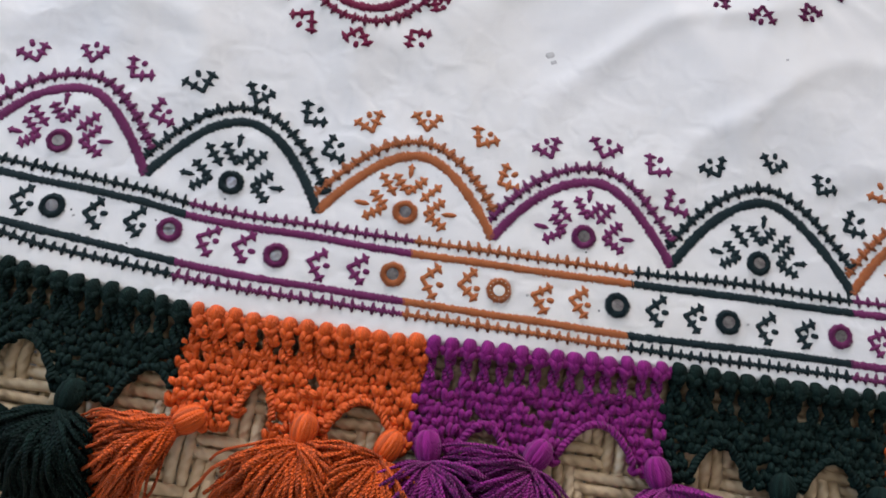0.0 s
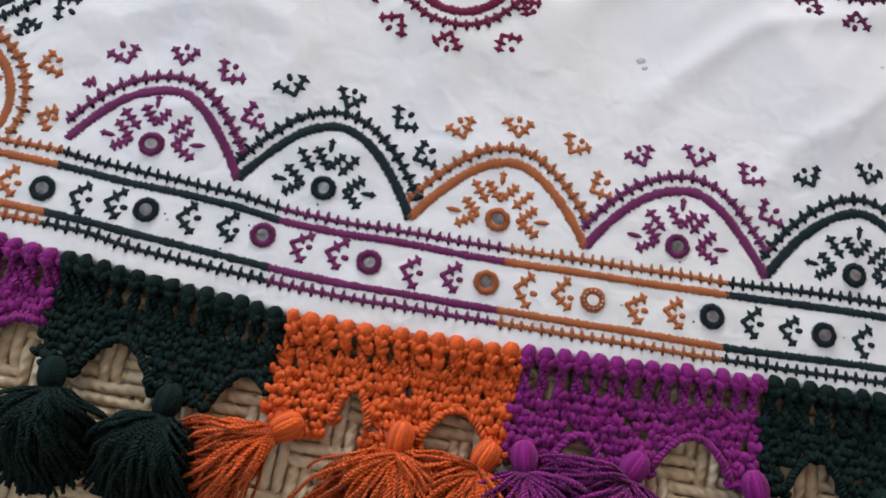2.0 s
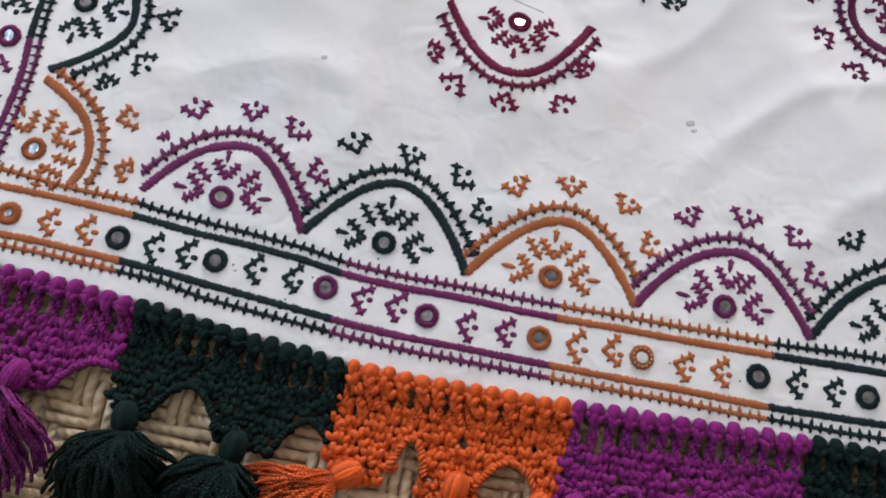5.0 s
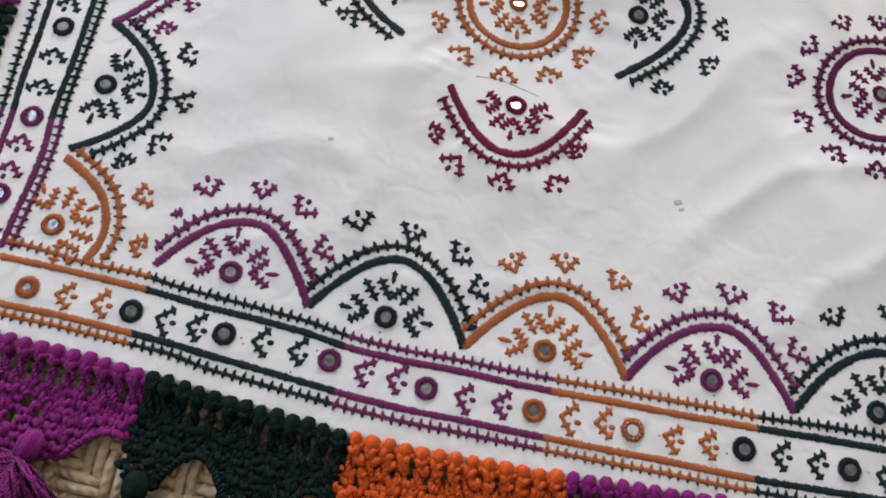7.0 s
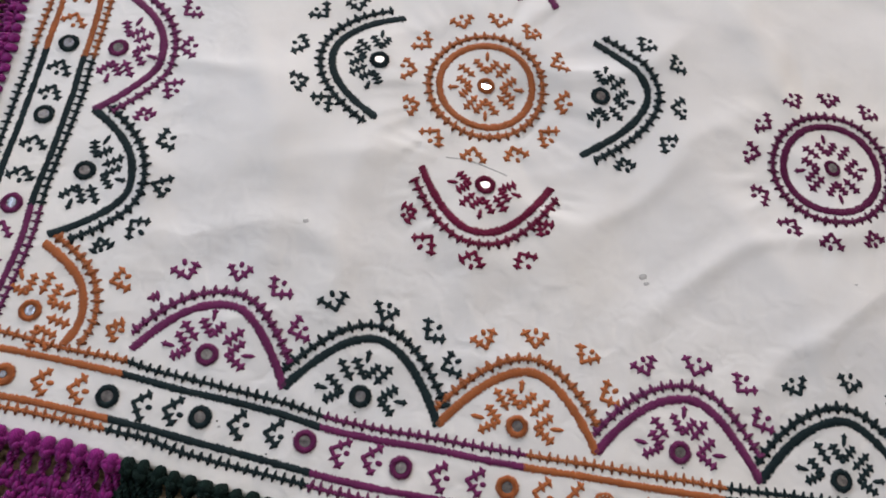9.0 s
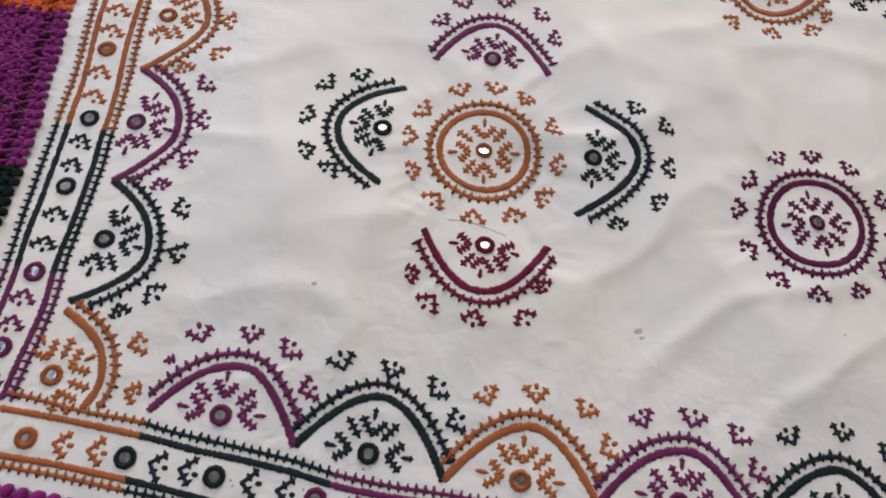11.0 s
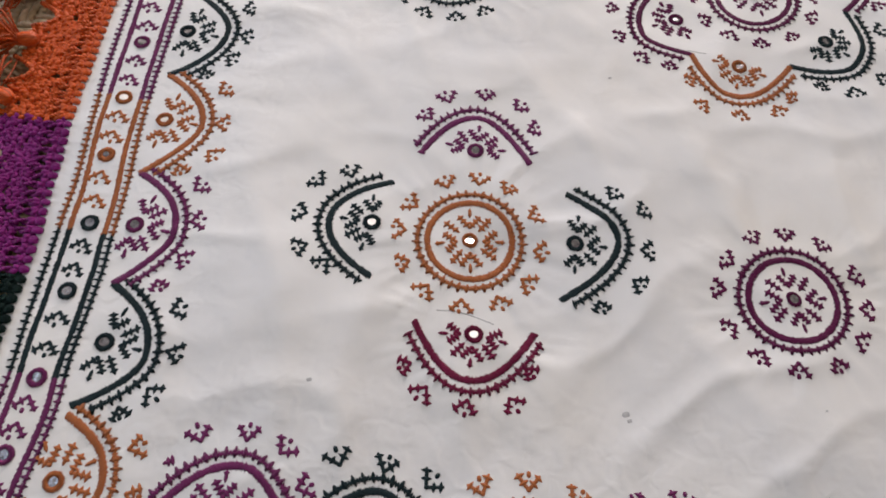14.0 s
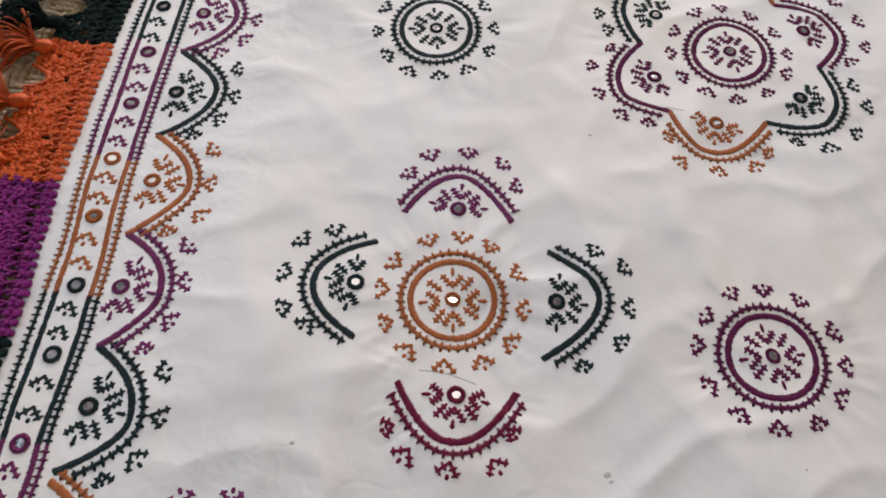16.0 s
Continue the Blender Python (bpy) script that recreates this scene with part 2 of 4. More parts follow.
class Needle:
    """Gathers stitches, each a padded spindle lying on the cloth, into one mesh."""

    def __init__(self):
        self.verts, self.faces, self.count = [], [], 0

    def stitch(self, a, b, width, height=0.0012, sink=0.0003, blunt=False):
        ax, ay = a
        bx, by = b
        length = math.hypot(bx - ax, by - ay) or 1e-6
        dx, dy = (bx - ax) / length, (by - ay) / length
        za, zb = cloth_z(ax, ay), cloth_z(bx, by)
        wide = T_Y * (T_BLUNT if blunt else 1.0) * width
        px = (ax + bx) / 2 + T_X * length * dx - wide * dy
        py = (ay + by) / 2 + T_X * length * dy + wide * dx
        pz = (za + zb) / 2 + T_X * (zb - za) + T_Z * height - sink
        self.verts.append(np.stack([px, py, pz], 1))
        self.faces += [tuple(i + self.count for i in f) for f in T_FACES]
        if self.count:
            # the thread runs on under the cloth from stitch to stitch
            self.faces.append((self.count - 6, self.count - 11, self.count + 5))
        self.count += 20

    def done(self):
        return mesh_of(np.concatenate(self.verts), self.faces)


def jit(k):
    return random.uniform(-k, k)


def smooth_curve(points, step=0.0012):
    """A soft line through the points, as evenly spaced places with their directions."""
    pts = [Vector((*p, 0)) for p in points]
    pts = [pts[0] * 2 - pts[1]] + pts + [pts[-1] * 2 - pts[-2]]
    fine = []
    for i in range(1, len(pts) - 2):
        p0, p1, p2, p3 = pts[i - 1:i + 3]
        for k in range(24):
            s = k / 24
            fine.append(0.5 * (2 * p1 + (p2 - p0) * s + (2 * p0 - 5 * p1 + 4 * p2 - p3) * s * s + (3 * p1 - p0 - 3 * p2 + p3) * s ** 3))
    fine.append(pts[-2])
    xy = np.array([(p.x, p.y) for p in fine])
    run = np.concatenate([[0], np.cumsum(np.hypot(*np.diff(xy, axis=0).T))])
    n = max(2, int(run[-1] / step))
    at = np.linspace(0, run[-1], n)
    x, y = np.interp(at, run, xy[:, 0]), np.interp(at, run, xy[:, 1])
    tx, ty = np.gradient(x), np.gradient(y)
    ln = np.hypot(tx, ty)
    return np.stack([x, y, tx / ln, ty / ln], 1)


def offset(curve, d, taper=0.0):
    """The line d metres to the left of another, drawn in towards its ends by the share taper."""
    k = np.sin(np.linspace(0, math.pi, len(curve))) ** 0.5
    d = d * (1 - taper + taper * k)
    pts = np.stack([curve[:, 0] - curve[:, 3] * d, curve[:, 1] + curve[:, 2] * d], 1)
    return smooth_curve([tuple(p) for p in pts[::max(1, len(pts) // 18)]])


def satin_line(curve, width, name, colour, cloth):
    """A padded line of close slanting stitches with a ragged edge."""
    n = Needle()
    for x, y, tx, ty in curve:
        w = width * (1 + jit(0.2)) / 2
        s = 0.0009
        n.stitch((x - ty * w - tx * s + jit(0.0003), y + tx * w - ty * s), (x + ty * w + tx * s, y - tx * w + ty * s + jit(0.0003)), 0.0020, 0.0012)
    return part(name, n.done(), THREAD[colour], cloth, WORDS[colour] + " satin stitched line")


def bar_mesh(width, height):
    """One short blunt bar, a metre long before it is scaled."""
    k = np.repeat([0.46, 1.0, 1.0, 0.46], 5) / T_W
    return mesh_of(np.stack([T_X, T_Y * k * width, T_Z * k * height], 1), T_FACES)


BARS = {}


def comb_line(curve, name, colour, cloth, width=0.0058, pitch=0.0079, tick=0.0102, bold=1.0):
    """A braided line crossed by short pointed bars."""
    n = Needle()
    for i, (x, y, tx, ty) in enumerate(curve):
        w = width * (1 + jit(0.22)) / 2
        s = 0.0014 if i % 2 else -0.0014
        n.stitch((x - ty * w - tx * s, y + tx * w - ty * s), (x + ty * w + tx * s, y - tx * w + ty * s), 0.0021, 0.0011)
    line = part(name, n.done(), THREAD[colour], cloth, WORDS[colour] + " herringbone line with short cross bars")
    gap = max(1, int(round(pitch / 0.0012)))
    if colour not in BARS:
        BARS[colour] = bar_mesh(0.0035, 0.0012)
    for x, y, tx, ty in curve[gap // 2::gap]:
        bar = part("bar", BARS[colour], THREAD[colour], line)
        bar.matrix_basis = pose(x - ty * 0.0006, y + tx * 0.0006, cloth_z(x, y) + 0.0004, 0, 0, math.degrees(math.atan2(tx, -ty)) + jit(12)) @ Matrix.Diagonal((tick * (1 + jit(0.15)), bold * (1 + jit(0.2)), 1, 1))
    return line


def fern(n, x, y, ang, length, bars=3, w=0.0037):
    """A stem with short cross bars."""
    dx, dy = math.cos(ang), math.sin(ang)
    n.stitch((x - dx * 0.001, y - dy * 0.001), (x + dx * length * 0.62, y + dy * length * 0.62), w, 0.0012, blunt=True)
    n.stitch((x + dx * length * 0.35, y + dy * length * 0.35), (x + dx * length * 1.08, y + dy * length * 1.08), w, 0.0012, blunt=True)
    for k in range(bars):
        s = length * (0.82 - (0.40 if bars < 3 else 0.29) * k)
        c = 0.0052 * (1 + jit(0.15))
        q = jit(0.0005)
        n.stitch((x + dx * s - dy * c + dx * 0.0008, y + dy * s + dx * c + dy * 0.0008 + q), (x + dx * s + dy * c + q, y + dy * s - dx * c), w * 0.86, 0.0014)


def v_sprig(n, x, y, ang, size=0.0150, spread=0.76, bars=2):
    """Two barred stems that open like a V."""
    for s in (-1, 1):
        fern(n, x, y, ang + s * spread + jit(0.1), size * (1 + jit(0.1)), bars)
    c, d = math.cos(ang), math.sin(ang)
    n.stitch((x - c * 0.002, y - d * 0.002), (x + c * 0.0025, y + d * 0.0025), 0.0044, 0.0014)


def sprig(x, y, ang, colour, cloth, name="sprig", size=0.0150, spread=0.76):
    """A V of two barred stems and the single stitch between their tips."""
    n = Needle()
    v_sprig(n, x - 0.0012 * math.cos(ang), y - 0.0012 * math.sin(ang), ang, size * 1.07, spread * 0.92)
    ob = part(name, n.done(), THREAD[colour], cloth, "small " + WORDS[colour] + " forked sprig")
    n = Needle()
    c, d = math.cos(ang + jit(0.15)), math.sin(ang + jit(0.15))
    r, dot = size * 0.60, 0.0062 * random.uniform(0.8, 1.1)
    n.stitch((x + c * r, y + d * r), (x + c * (r + dot), y + d * (r + dot)), 0.0044, 0.0012, blunt=True)
    part("seed_stitch", n.done(), THREAD[colour], ob)
    return ob


# mirrors that catch the light: paler, tilted glass stands in for the glint
SHINING = ((0.170, 0.3435), (0.068, 0.3455), (0.1852, 0.2437), (0.321, -0.002), (-0.2285, 0.4568), (-0.1765, 0.4358))


def mirror_disc(x, y, r_in, tilt_x, tilt_y):
    verts, faces = [], []
    k = 20
    z = cloth_z(x, y)
    for r, up in ((r_in, 0.0004), (r_in * 0.96, 0.0011)):
        for i in range(k):
            a = 2 * math.pi * i / k
            px, py = r * math.cos(a), r * math.sin(a)
            verts.append((x + px, y + py, z + up + px * tilt_x + py * tilt_y))
    faces += [(i, (i + 1) % k, k + (i + 1) % k, k + i) for i in range(k)]
    faces.append(tuple(range(k, 2 * k)))
    return mesh_of(verts, faces, False)


def mirror(x, y, colour, cloth, r=0.0097, hole=0.0037):
    """A small round mirror held by a stitched ring."""
    n = Needle()
    k = 44
    for i in range(k):
        a = 2 * math.pi * i / k
        ro, ri = r * (1 + jit(0.05)), hole * (1 + jit(0.06))
        n.stitch((x + ri * math.cos(a), y + ri * math.sin(a)), (x + ro * math.cos(a + 0.18), y + ro * math.sin(a + 0.18)), 0.0016, 0.0022)
    ring = part("mirror_ring", n.done(), THREAD[colour], cloth, WORDS[colour] + " stitched ring round a small mirror")
    if any(math.hypot(x - px, y - py) < 0.004 for px, py in SHINING):
        part("mirror", mirror_disc(x, y, hole + 0.0008, jit(0.1), -0.26 + jit(0.1)), GLINT_MIRROR, ring, "round mirror glass, paler for a glint")
    else:
        part("mirror", mirror_disc(x, y, hole + 0.0008, jit(0.2), jit(0.2)), MIRROR, ring, "small clouded round mirror glass")
    return ring


def rays(x, y, up, colour, cloth, full=False, size=1.0):
    """The ferns and sprigs that stand round a mirror: over half the circle, or all of it."""
    turns = (0, 90, 180, 270) if full else (-84, 0, 84)
    between = (45, 135, 225, 315) if full else (-43, 43)
    for d in turns:
        a = up + radians(d + jit(5))
        n = Needle()
        v_sprig(n, x + math.cos(a) * 0.0142 * size, y + math.sin(a) * 0.0142 * size, a, 0.0158 * size, 0.68, 3)
        ob = part("sprig", n.done(), THREAD[colour], cloth, WORDS[colour] + " forked sprig beside a mirror")
        n = Needle()
        s0, s1 = 0.0245 * size, 0.0365 * size
        n.stitch((x + math.cos(a) * s0, y + math.sin(a) * s0), (x + math.cos(a) * s1, y + math.sin(a) * s1), 0.0036, 0.0015)
        if d % 180 == 0 and not full or random.random() < 0.5:
            s = s1 - 0.0035
            n.stitch((x + math.cos(a) * s - math.sin(a) * 0.0032, y + math.sin(a) * s + math.cos(a) * 0.0032), (x + math.cos(a) * s + math.sin(a) * 0.0032, y + math.sin(a) * s - math.cos(a) * 0.0032), 0.0026, 0.0015)
        part("seed_stitch", n.done(), THREAD[colour], ob)
    for d in between:
        a = up + radians(d + jit(6))
        n = Needle()
        fern(n, x + math.cos(a) * 0.0135 * size, y + math.sin(a) * 0.0135 * size, a, 0.0185 * size, 3)
        part("fern", n.done(), THREAD[colour], cloth, WORDS[colour] + " straight barred stem beside a mirror")


def arch_points(a, b, height, crown, rise, fall):
    """The arch from a to b that bulges to the left of that way: where along it the crown lies, and how full each flank is."""
    ax, ay = a
    bx, by = b
    ln = math.hypot(bx - ax, by - ay)
    dx, dy = (bx - ax) / ln, (by - ay) / ln
    pts = []
    for k in range(19):
        u = 0.5 - 0.5 * math.cos(math.pi * k / 18)
        v = 1 - ((crown - u) / crown) ** rise if u < crown else 1 - ((u - crown) / (1 - crown)) ** fall
        pts.append((ax + dx * u * ln - dy * v * height, ay + dy * u * ln + dx * v * height))
    return pts


def arch(points, colour, cloth, eye=None, up=None, sprigs=(), ends=(0.05, 0.95), size=1.0):
    """A scallop: padded arch, barred line outside it, sprigs round it and a mirror with ferns within."""
    heart = eye or points[0]
    curve = smooth_curve(points)
    satin_line(curve, 0.0086, "arch_line", colour, cloth)
    outer = offset(curve, 0.0108, 0.12)
    n = len(outer)
    outer = outer[int(n * ends[0]):int(n * ends[1])]
    comb_line(outer, "barred_line", colour, cloth)
    for x, y in sprigs:
        way = math.atan2(y - heart[1], x - heart[0]) + jit(0.12)
        small = min(math.hypot(x - points[0][0], y - points[0][1]), math.hypot(x - points[-1][0], y - points[-1][1])) < 0.046
        sprig(x - 0.006 * math.cos(way), y - 0.006 * math.sin(way), way, colour, cloth, size=0.0118 if small else 0.0152)
    if eye:
        mirror(*eye, colour, cloth)
        rays(*eye, up, colour, cloth, False, size * 1.06)


def ring_points(x, y, rx, ry, turn, k=20):
    c, d = math.cos(radians(turn)), math.sin(radians(turn))
    at = [-2 * math.pi * i / k for i in range(k + 1)]
    return [(x + rx * math.cos(a) * c - ry * math.sin(a) * d, y + rx * math.cos(a) * d + ry * math.sin(a) * c) for a in at]


def medallion(x, y, rx, ry, turn, colour, cloth, count=12, phase=0.1):
    """A round flower: mirror with eight ferns, a padded ring, a barred ring and sprigs about it."""
    mirror(x, y, colour, cloth, 0.0088, 0.0040)
    rays(x, y, 0.2, colour, cloth, True, 1.02)
    satin_line(smooth_curve(ring_points(x, y, rx, ry, turn)), 0.0082, "ring_line", colour, cloth)
    comb_line(smooth_curve(ring_points(x, y, rx + 0.0100, ry + 0.0100, turn)), "barred_ring", colour, cloth)
    for i in range(count):
        a = phase + 2 * math.pi * i / count + jit(0.05)
        px, py = ring_points(x, y, rx + 0.0243, ry + 0.0243, turn, 360)[int(round(math.degrees(radians(turn) - a))) % 360]
        sprig(px, py, a, colour, cloth)


# ---- the cloth ----
def build_cloth():
    """One sheet of cotton with a doubled hem, 0.8 mm thick."""
    nx, ny = 430, 440
    s = np.linspace(0, 1, nx + 1)
    verts = []
    for j in range(ny + 1):
        v = j / ny
        for i in range(nx + 1):
            x0 = -0.26 + s[i] * (RIGHT_X + 0.26)
            yb = lerp(x0, BOTTOM) - 0.0035
            y = yb + v * (TOP_Y - yb)
            xl = lerp(y, LEFT) - 0.0035
            x = xl + s[i] * (RIGHT_X - xl)
            verts.append((x, y, cloth_z(x, y)))
    w = nx + 1
    faces = [(j * w + i, j * w + i + 1, (j + 1) * w + i + 1, (j + 1) * w + i) for j in range(ny) for i in range(nx)]
    rim = [i for i in range(w)] + [j * w + nx for j in range(1, ny + 1)] + [ny * w + i for i in range(nx - 1, -1, -1)] + [j * w for j in range(ny - 1, 0, -1)]
    base = len(verts)
    verts += [(verts[k][0], verts[k][1], verts[k][2] - 0.0025) for k in rim]
    m = len(rim)
    faces += [(rim[(i + 1) % m], rim[i], base + i, base + (i + 1) % m) for i in range(m)]
    ob = new("embroidered_cloth", mesh_of(verts, faces))
    ob.data.materials.append(COTTON)
    return tagged(ob, "white cotton cloth with purple, green and ochre mirror embroidery", "tablecloth")


cloth = build_cloth()

# the border's four lines along the near side: distance of each from the mirrors' line
B_TOPBAR = [(-0.184, 0.0388), (-0.164, 0.0382), (-0.119, 0.0347), (-0.072, 0.0351), (-0.048, 0.0317), (-0.025, 0.0307), (0.016, 0.0288), (0.057, 0.0268), (0.098, 0.0214), (0.139, 0.0205), (0.181, 0.0222), (0.221, 0.0222), (0.262, 0.0233), (0.303, 0.0251), (0.345, 0.0260), (0.385, 0.0274), (0.422, 0.0278), (0.472, 0.0318), (0.514, 0.0333), (0.557, 0.0337), (0.800, 0.0440)]
B_TOP = [(-0.184, 0.0259), (-0.139, 0.0260), (-0.094, 0.0253), (-0.063, 0.0242), (-0.022, 0.0210), (0.018, 0.0201), (0.059, 0.0179), (0.100, 0.0128), (0.141, 0.0125), (0.183, 0.0140), (0.223, 0.0132), (0.264, 0.0140), (0.305, 0.0156), (0.346, 0.0164), (0.386, 0.0179), (0.423, 0.0193), (0.473, 0.0220), (0.515, 0.0235), (0.558, 0.0248), (0.800, 0.0360)]
B_LOW = [(-0.235, -0.0076), (-0.171, -0.0095), (-0.127, -0.0086), (-0.072, -0.0104), (-0.038, -0.0118), (-0.012, -0.0141), (0.028, -0.0165), (0.069, -0.0192), (0.109, -0.0220), (0.149, -0.0230), (0.190, -0.0221), (0.229, -0.0220), (0.269, -0.0213), (0.310, -0.0206), (0.351, -0.0195), (0.390, -0.0195), (0.426, -0.0187), (0.475, -0.0162), (0.517, -0.0139), (0.559, -0.0125), (0.800, -0.0070)]
B_LOWBAR = [(-0.235, -0.0160), (-0.153, -0.0169), (-0.124, -0.0167), (-0.069, -0.0184), (-0.034, -0.0195), (-0.009, -0.0241), (0.031, -0.0269), (0.071, -0.0289), (0.111, -0.0313), (0.151, -0.0322), (0.192, -0.0312), (0.231, -0.0308), (0.271, -0.0303), (0.311, -0.0296), (0.352, -0.0285), (0.391, -0.0284), (0.427, -0.0273), (0.476, -0.0261), (0.518, -0.0239), (0.560, -0.0223), (0.800, -0.0160)]
B_COLOURS = ((-0.235, -0.068, "orange"), (-0.068, 0.092, "green"), (0.092, 0.255, "purple"), (0.255, 0.417, "orange"), (0.417, 0.584, "green"), (0.584, 0.75, "purple"))
L_IN = [(0.033, -0.1868), (0.053, -0.1863), (0.070, -0.1853), (0.089, -0.1837), (0.109, -0.1826), (0.128, -0.1841), (0.148, -0.1868), (0.169, -0.1875), (0.191, -0.1873), (0.211, -0.1879), (0.231, -0.1886), (0.255, -0.1900), (0.281, -0.1930), (0.309, -0.1940), (0.337, -0.1966), (0.365, -0.2010), (0.395, -0.2053), (0.426, -0.2081), (0.459, -0.2101), (0.492, -0.2131), (0.690, -0.2230), (0.850, -0.2290)]
L_INBAR = [(0.038, -0.1790), (0.055, -0.1785), (0.072, -0.1773), (0.091, -0.1755), (0.110, -0.1751), (0.130, -0.1758), (0.150, -0.1787), (0.170, -0.1801), (0.192, -0.1803), (0.213, -0.1804), (0.232, -0.1805), (0.257, -0.1813), (0.283, -0.1843), (0.310, -0.1860), (0.338, -0.1878), (0.367, -0.1912), (0.397, -0.1953), (0.428, -0.1991), (0.461, -0.2020), (0.494, -0.2045), (0.692, -0.2130), (0.850, -0.2190)]
L_OUT = [(0.000, -0.2176), (0.122, -0.2176), (0.143, -0.2183), (0.163, -0.2206), (0.184, -0.2223), (0.205, -0.2230), (0.224, -0.2242), (0.248, -0.2253), (0.275, -0.2271), (0.302, -0.2292), (0.330, -0.2308), (0.359, -0.2336), (0.388, -0.2382), (0.419, -0.2425), (0.451, -0.2449), (0.484, -0.2472), (0.673, -0.2600), (0.850, -0.2670)]
L_OUTBAR = [(0.000, -0.2272), (0.141, -0.2272), (0.161, -0.2291), (0.182, -0.2312), (0.203, -0.2332), (0.222, -0.2345), (0.246, -0.2358), (0.273, -0.2376), (0.300, -0.2394), (0.328, -0.2406), (0.357, -0.2424), (0.386, -0.2466), (0.417, -0.2507), (0.449, -0.2548), (0.482, -0.2590), (0.534, -0.2630), (0.671, -0.2700), (0.850, -0.2770)]
L_COLOURS = ((0.033, 0.145, "purple"), (0.145, 0.292, "green"), (0.292, 0.458, "orange"), (0.458, 0.632, "purple"), (0.632, 0.80, "green"))

for a, b, colour in B_COLOURS:
    for table, kind in ((B_TOPBAR, 1), (B_TOP, 0), (B_LOW, 0), (B_LOWBAR, 1)):
        lo = max(a, table[0][0])
        pts = [(x, lerp(x, table)) for x in np.linspace(lo, b, 11)]
        line = smooth_curve(pts)
        if kind:
            comb_line(line, "border_barred_line", colour, cloth, 0.0042, 0.0075, 0.0090, 0.78)
        else:
            satin_line(line, 0.0068, "border_line", colour, cloth)
for a, b, colour in L_COLOURS:
    for table, kind in ((L_INBAR, 1), (L_IN, 0), (L_OUT, 0), (L_OUTBAR, 1)):
        pts = [(lerp(y, table), y) for y in np.linspace(a, b, 13)]
        line = smooth_curve(pts)
        if kind:
            comb_line(line, "border_barred_line", colour, cloth, 0.0042, 0.0075, 0.0090, 0.78)
        else:
            satin_line(line, 0.0068, "border_line", colour, cloth)

# mirrors in the border, with two sprigs after each
NEAR_MIRRORS = [(-0.156, 0.007, "orange"), (-0.074, 0.0058, "green"), (0.0, 0.0038, "green"), (0.083, 0.001, "purple"), (0.160, -0.0043, "purple"), (0.244, -0.0035, "orange"),
                (0.321, -0.002, "orange"), (0.4074, 0.0015, "green"), (0.490, 0.003, "green"), (0.575, 0.007, "purple"), (0.655, 0.012, "purple"), (0.735, 0.016, "orange")]
BEAD = mesh_of(BEAD_V * 0.00065, BEAD_F)
for (x, y, colour), (x2, y2, _) in zip(NEAR_MIRRORS, NEAR_MIRRORS[1:]):
    ring = mirror(x, y, colour, cloth, hole=0.0022 if x < -0.1 else 0.0037)
    if 0.30 < x < 0.34:
        for k in range(13):
            a = 2 * math.pi * k / 13
            bead = part("bead", BEAD, BRASS, ring, "tiny shining metal bead")
            bead.location = on_cloth(x + 0.0066 * math.cos(a), y + 0.0066 * math.sin(a), 0.0022)
    for f in (0.29, 0.63):
        sprig(x + (x2 - x) * f + jit(0.001), y + (y2 - y) * f, -0.05 + jit(0.12), colour, cloth, "border_sprig", size=0.0150, spread=0.80)
FAR_MIRRORS = [(-0.204, 0.074, "purple"), (-0.202, 0.143, "purple"), (-0.2065, 0.228, "green"), (-0.211, 0.302, "green"), (-0.222, 0.382, "orange"), (-0.2285, 0.4568, "orange"),
               (-0.234, 0.5355, "purple"), (-0.240, 0.615, "purple"), (-0.246, 0.693, "green"), (-0.250, 0.77, "green")]
sprig(-0.204, 0.052, -math.pi / 2, "purple", cloth, "border_sprig", size=0.0150, spread=0.80)
for (x, y, colour), (x2, y2, after) in zip(FAR_MIRRORS, FAR_MIRRORS[1:]):
    mirror(x, y, colour, cloth, hole=0.0024 if 0.37 < y < 0.40 else 0.0040)
    for f in (0.38, 0.73):
        sprig(x + (x2 - x) * f, y + (y2 - y) * f, -math.pi / 2 - 0.08 + jit(0.12), after, cloth, "border_sprig", size=0.0150, spread=0.80)

# scallops along the near border
NEAR_VALLEYS = [(-0.0673, 0.0450), (0.0565, 0.0385), (0.1820, 0.0328), (0.3105, 0.0353), (0.4445, 0.0378), (0.5833, 0.0410), (0.715, 0.047)]
NEAR_EYES = [(-0.009, 0.0517, "purple"), (0.1175, 0.0427, "green"), (0.2447, 0.0434, "orange"), (0.3775, 0.0481, "purple"), (0.5102, 0.051, "green"), (0.645, 0.056, "orange")]
NEAR_SPRIGS = (((-0.045, 0.116), (-0.002, 0.123), (0.034, 0.115), (0.057, 0.085)), ((0.080, 0.113), (0.123, 0.114), (0.165, 0.105), (0.184, 0.081)),
               ((0.207, 0.107), (0.250, 0.117), (0.294, 0.111), (0.316, 0.082)), ((0.343, 0.112), (0.386, 0.120), (0.426, 0.112), (0.443, 0.086)),
               ((0.471, 0.120), (0.517, 0.131), (0.557, 0.120), (0.582, 0.093)), ((0.605, 0.122), (0.650, 0.133), (0.692, 0.122)))
NEAR_FORMS = ((0.0524, 0.55, 2.25, 1.55), (0.0545, 0.49, 1.75, 1.90), (0.0544, 0.54, 1.79, 1.77), (0.0547, 0.57, 2.15, 1.55), (0.0591, 0.52, 1.95, 1.55), (0.0570, 0.52, 1.95, 1.65))
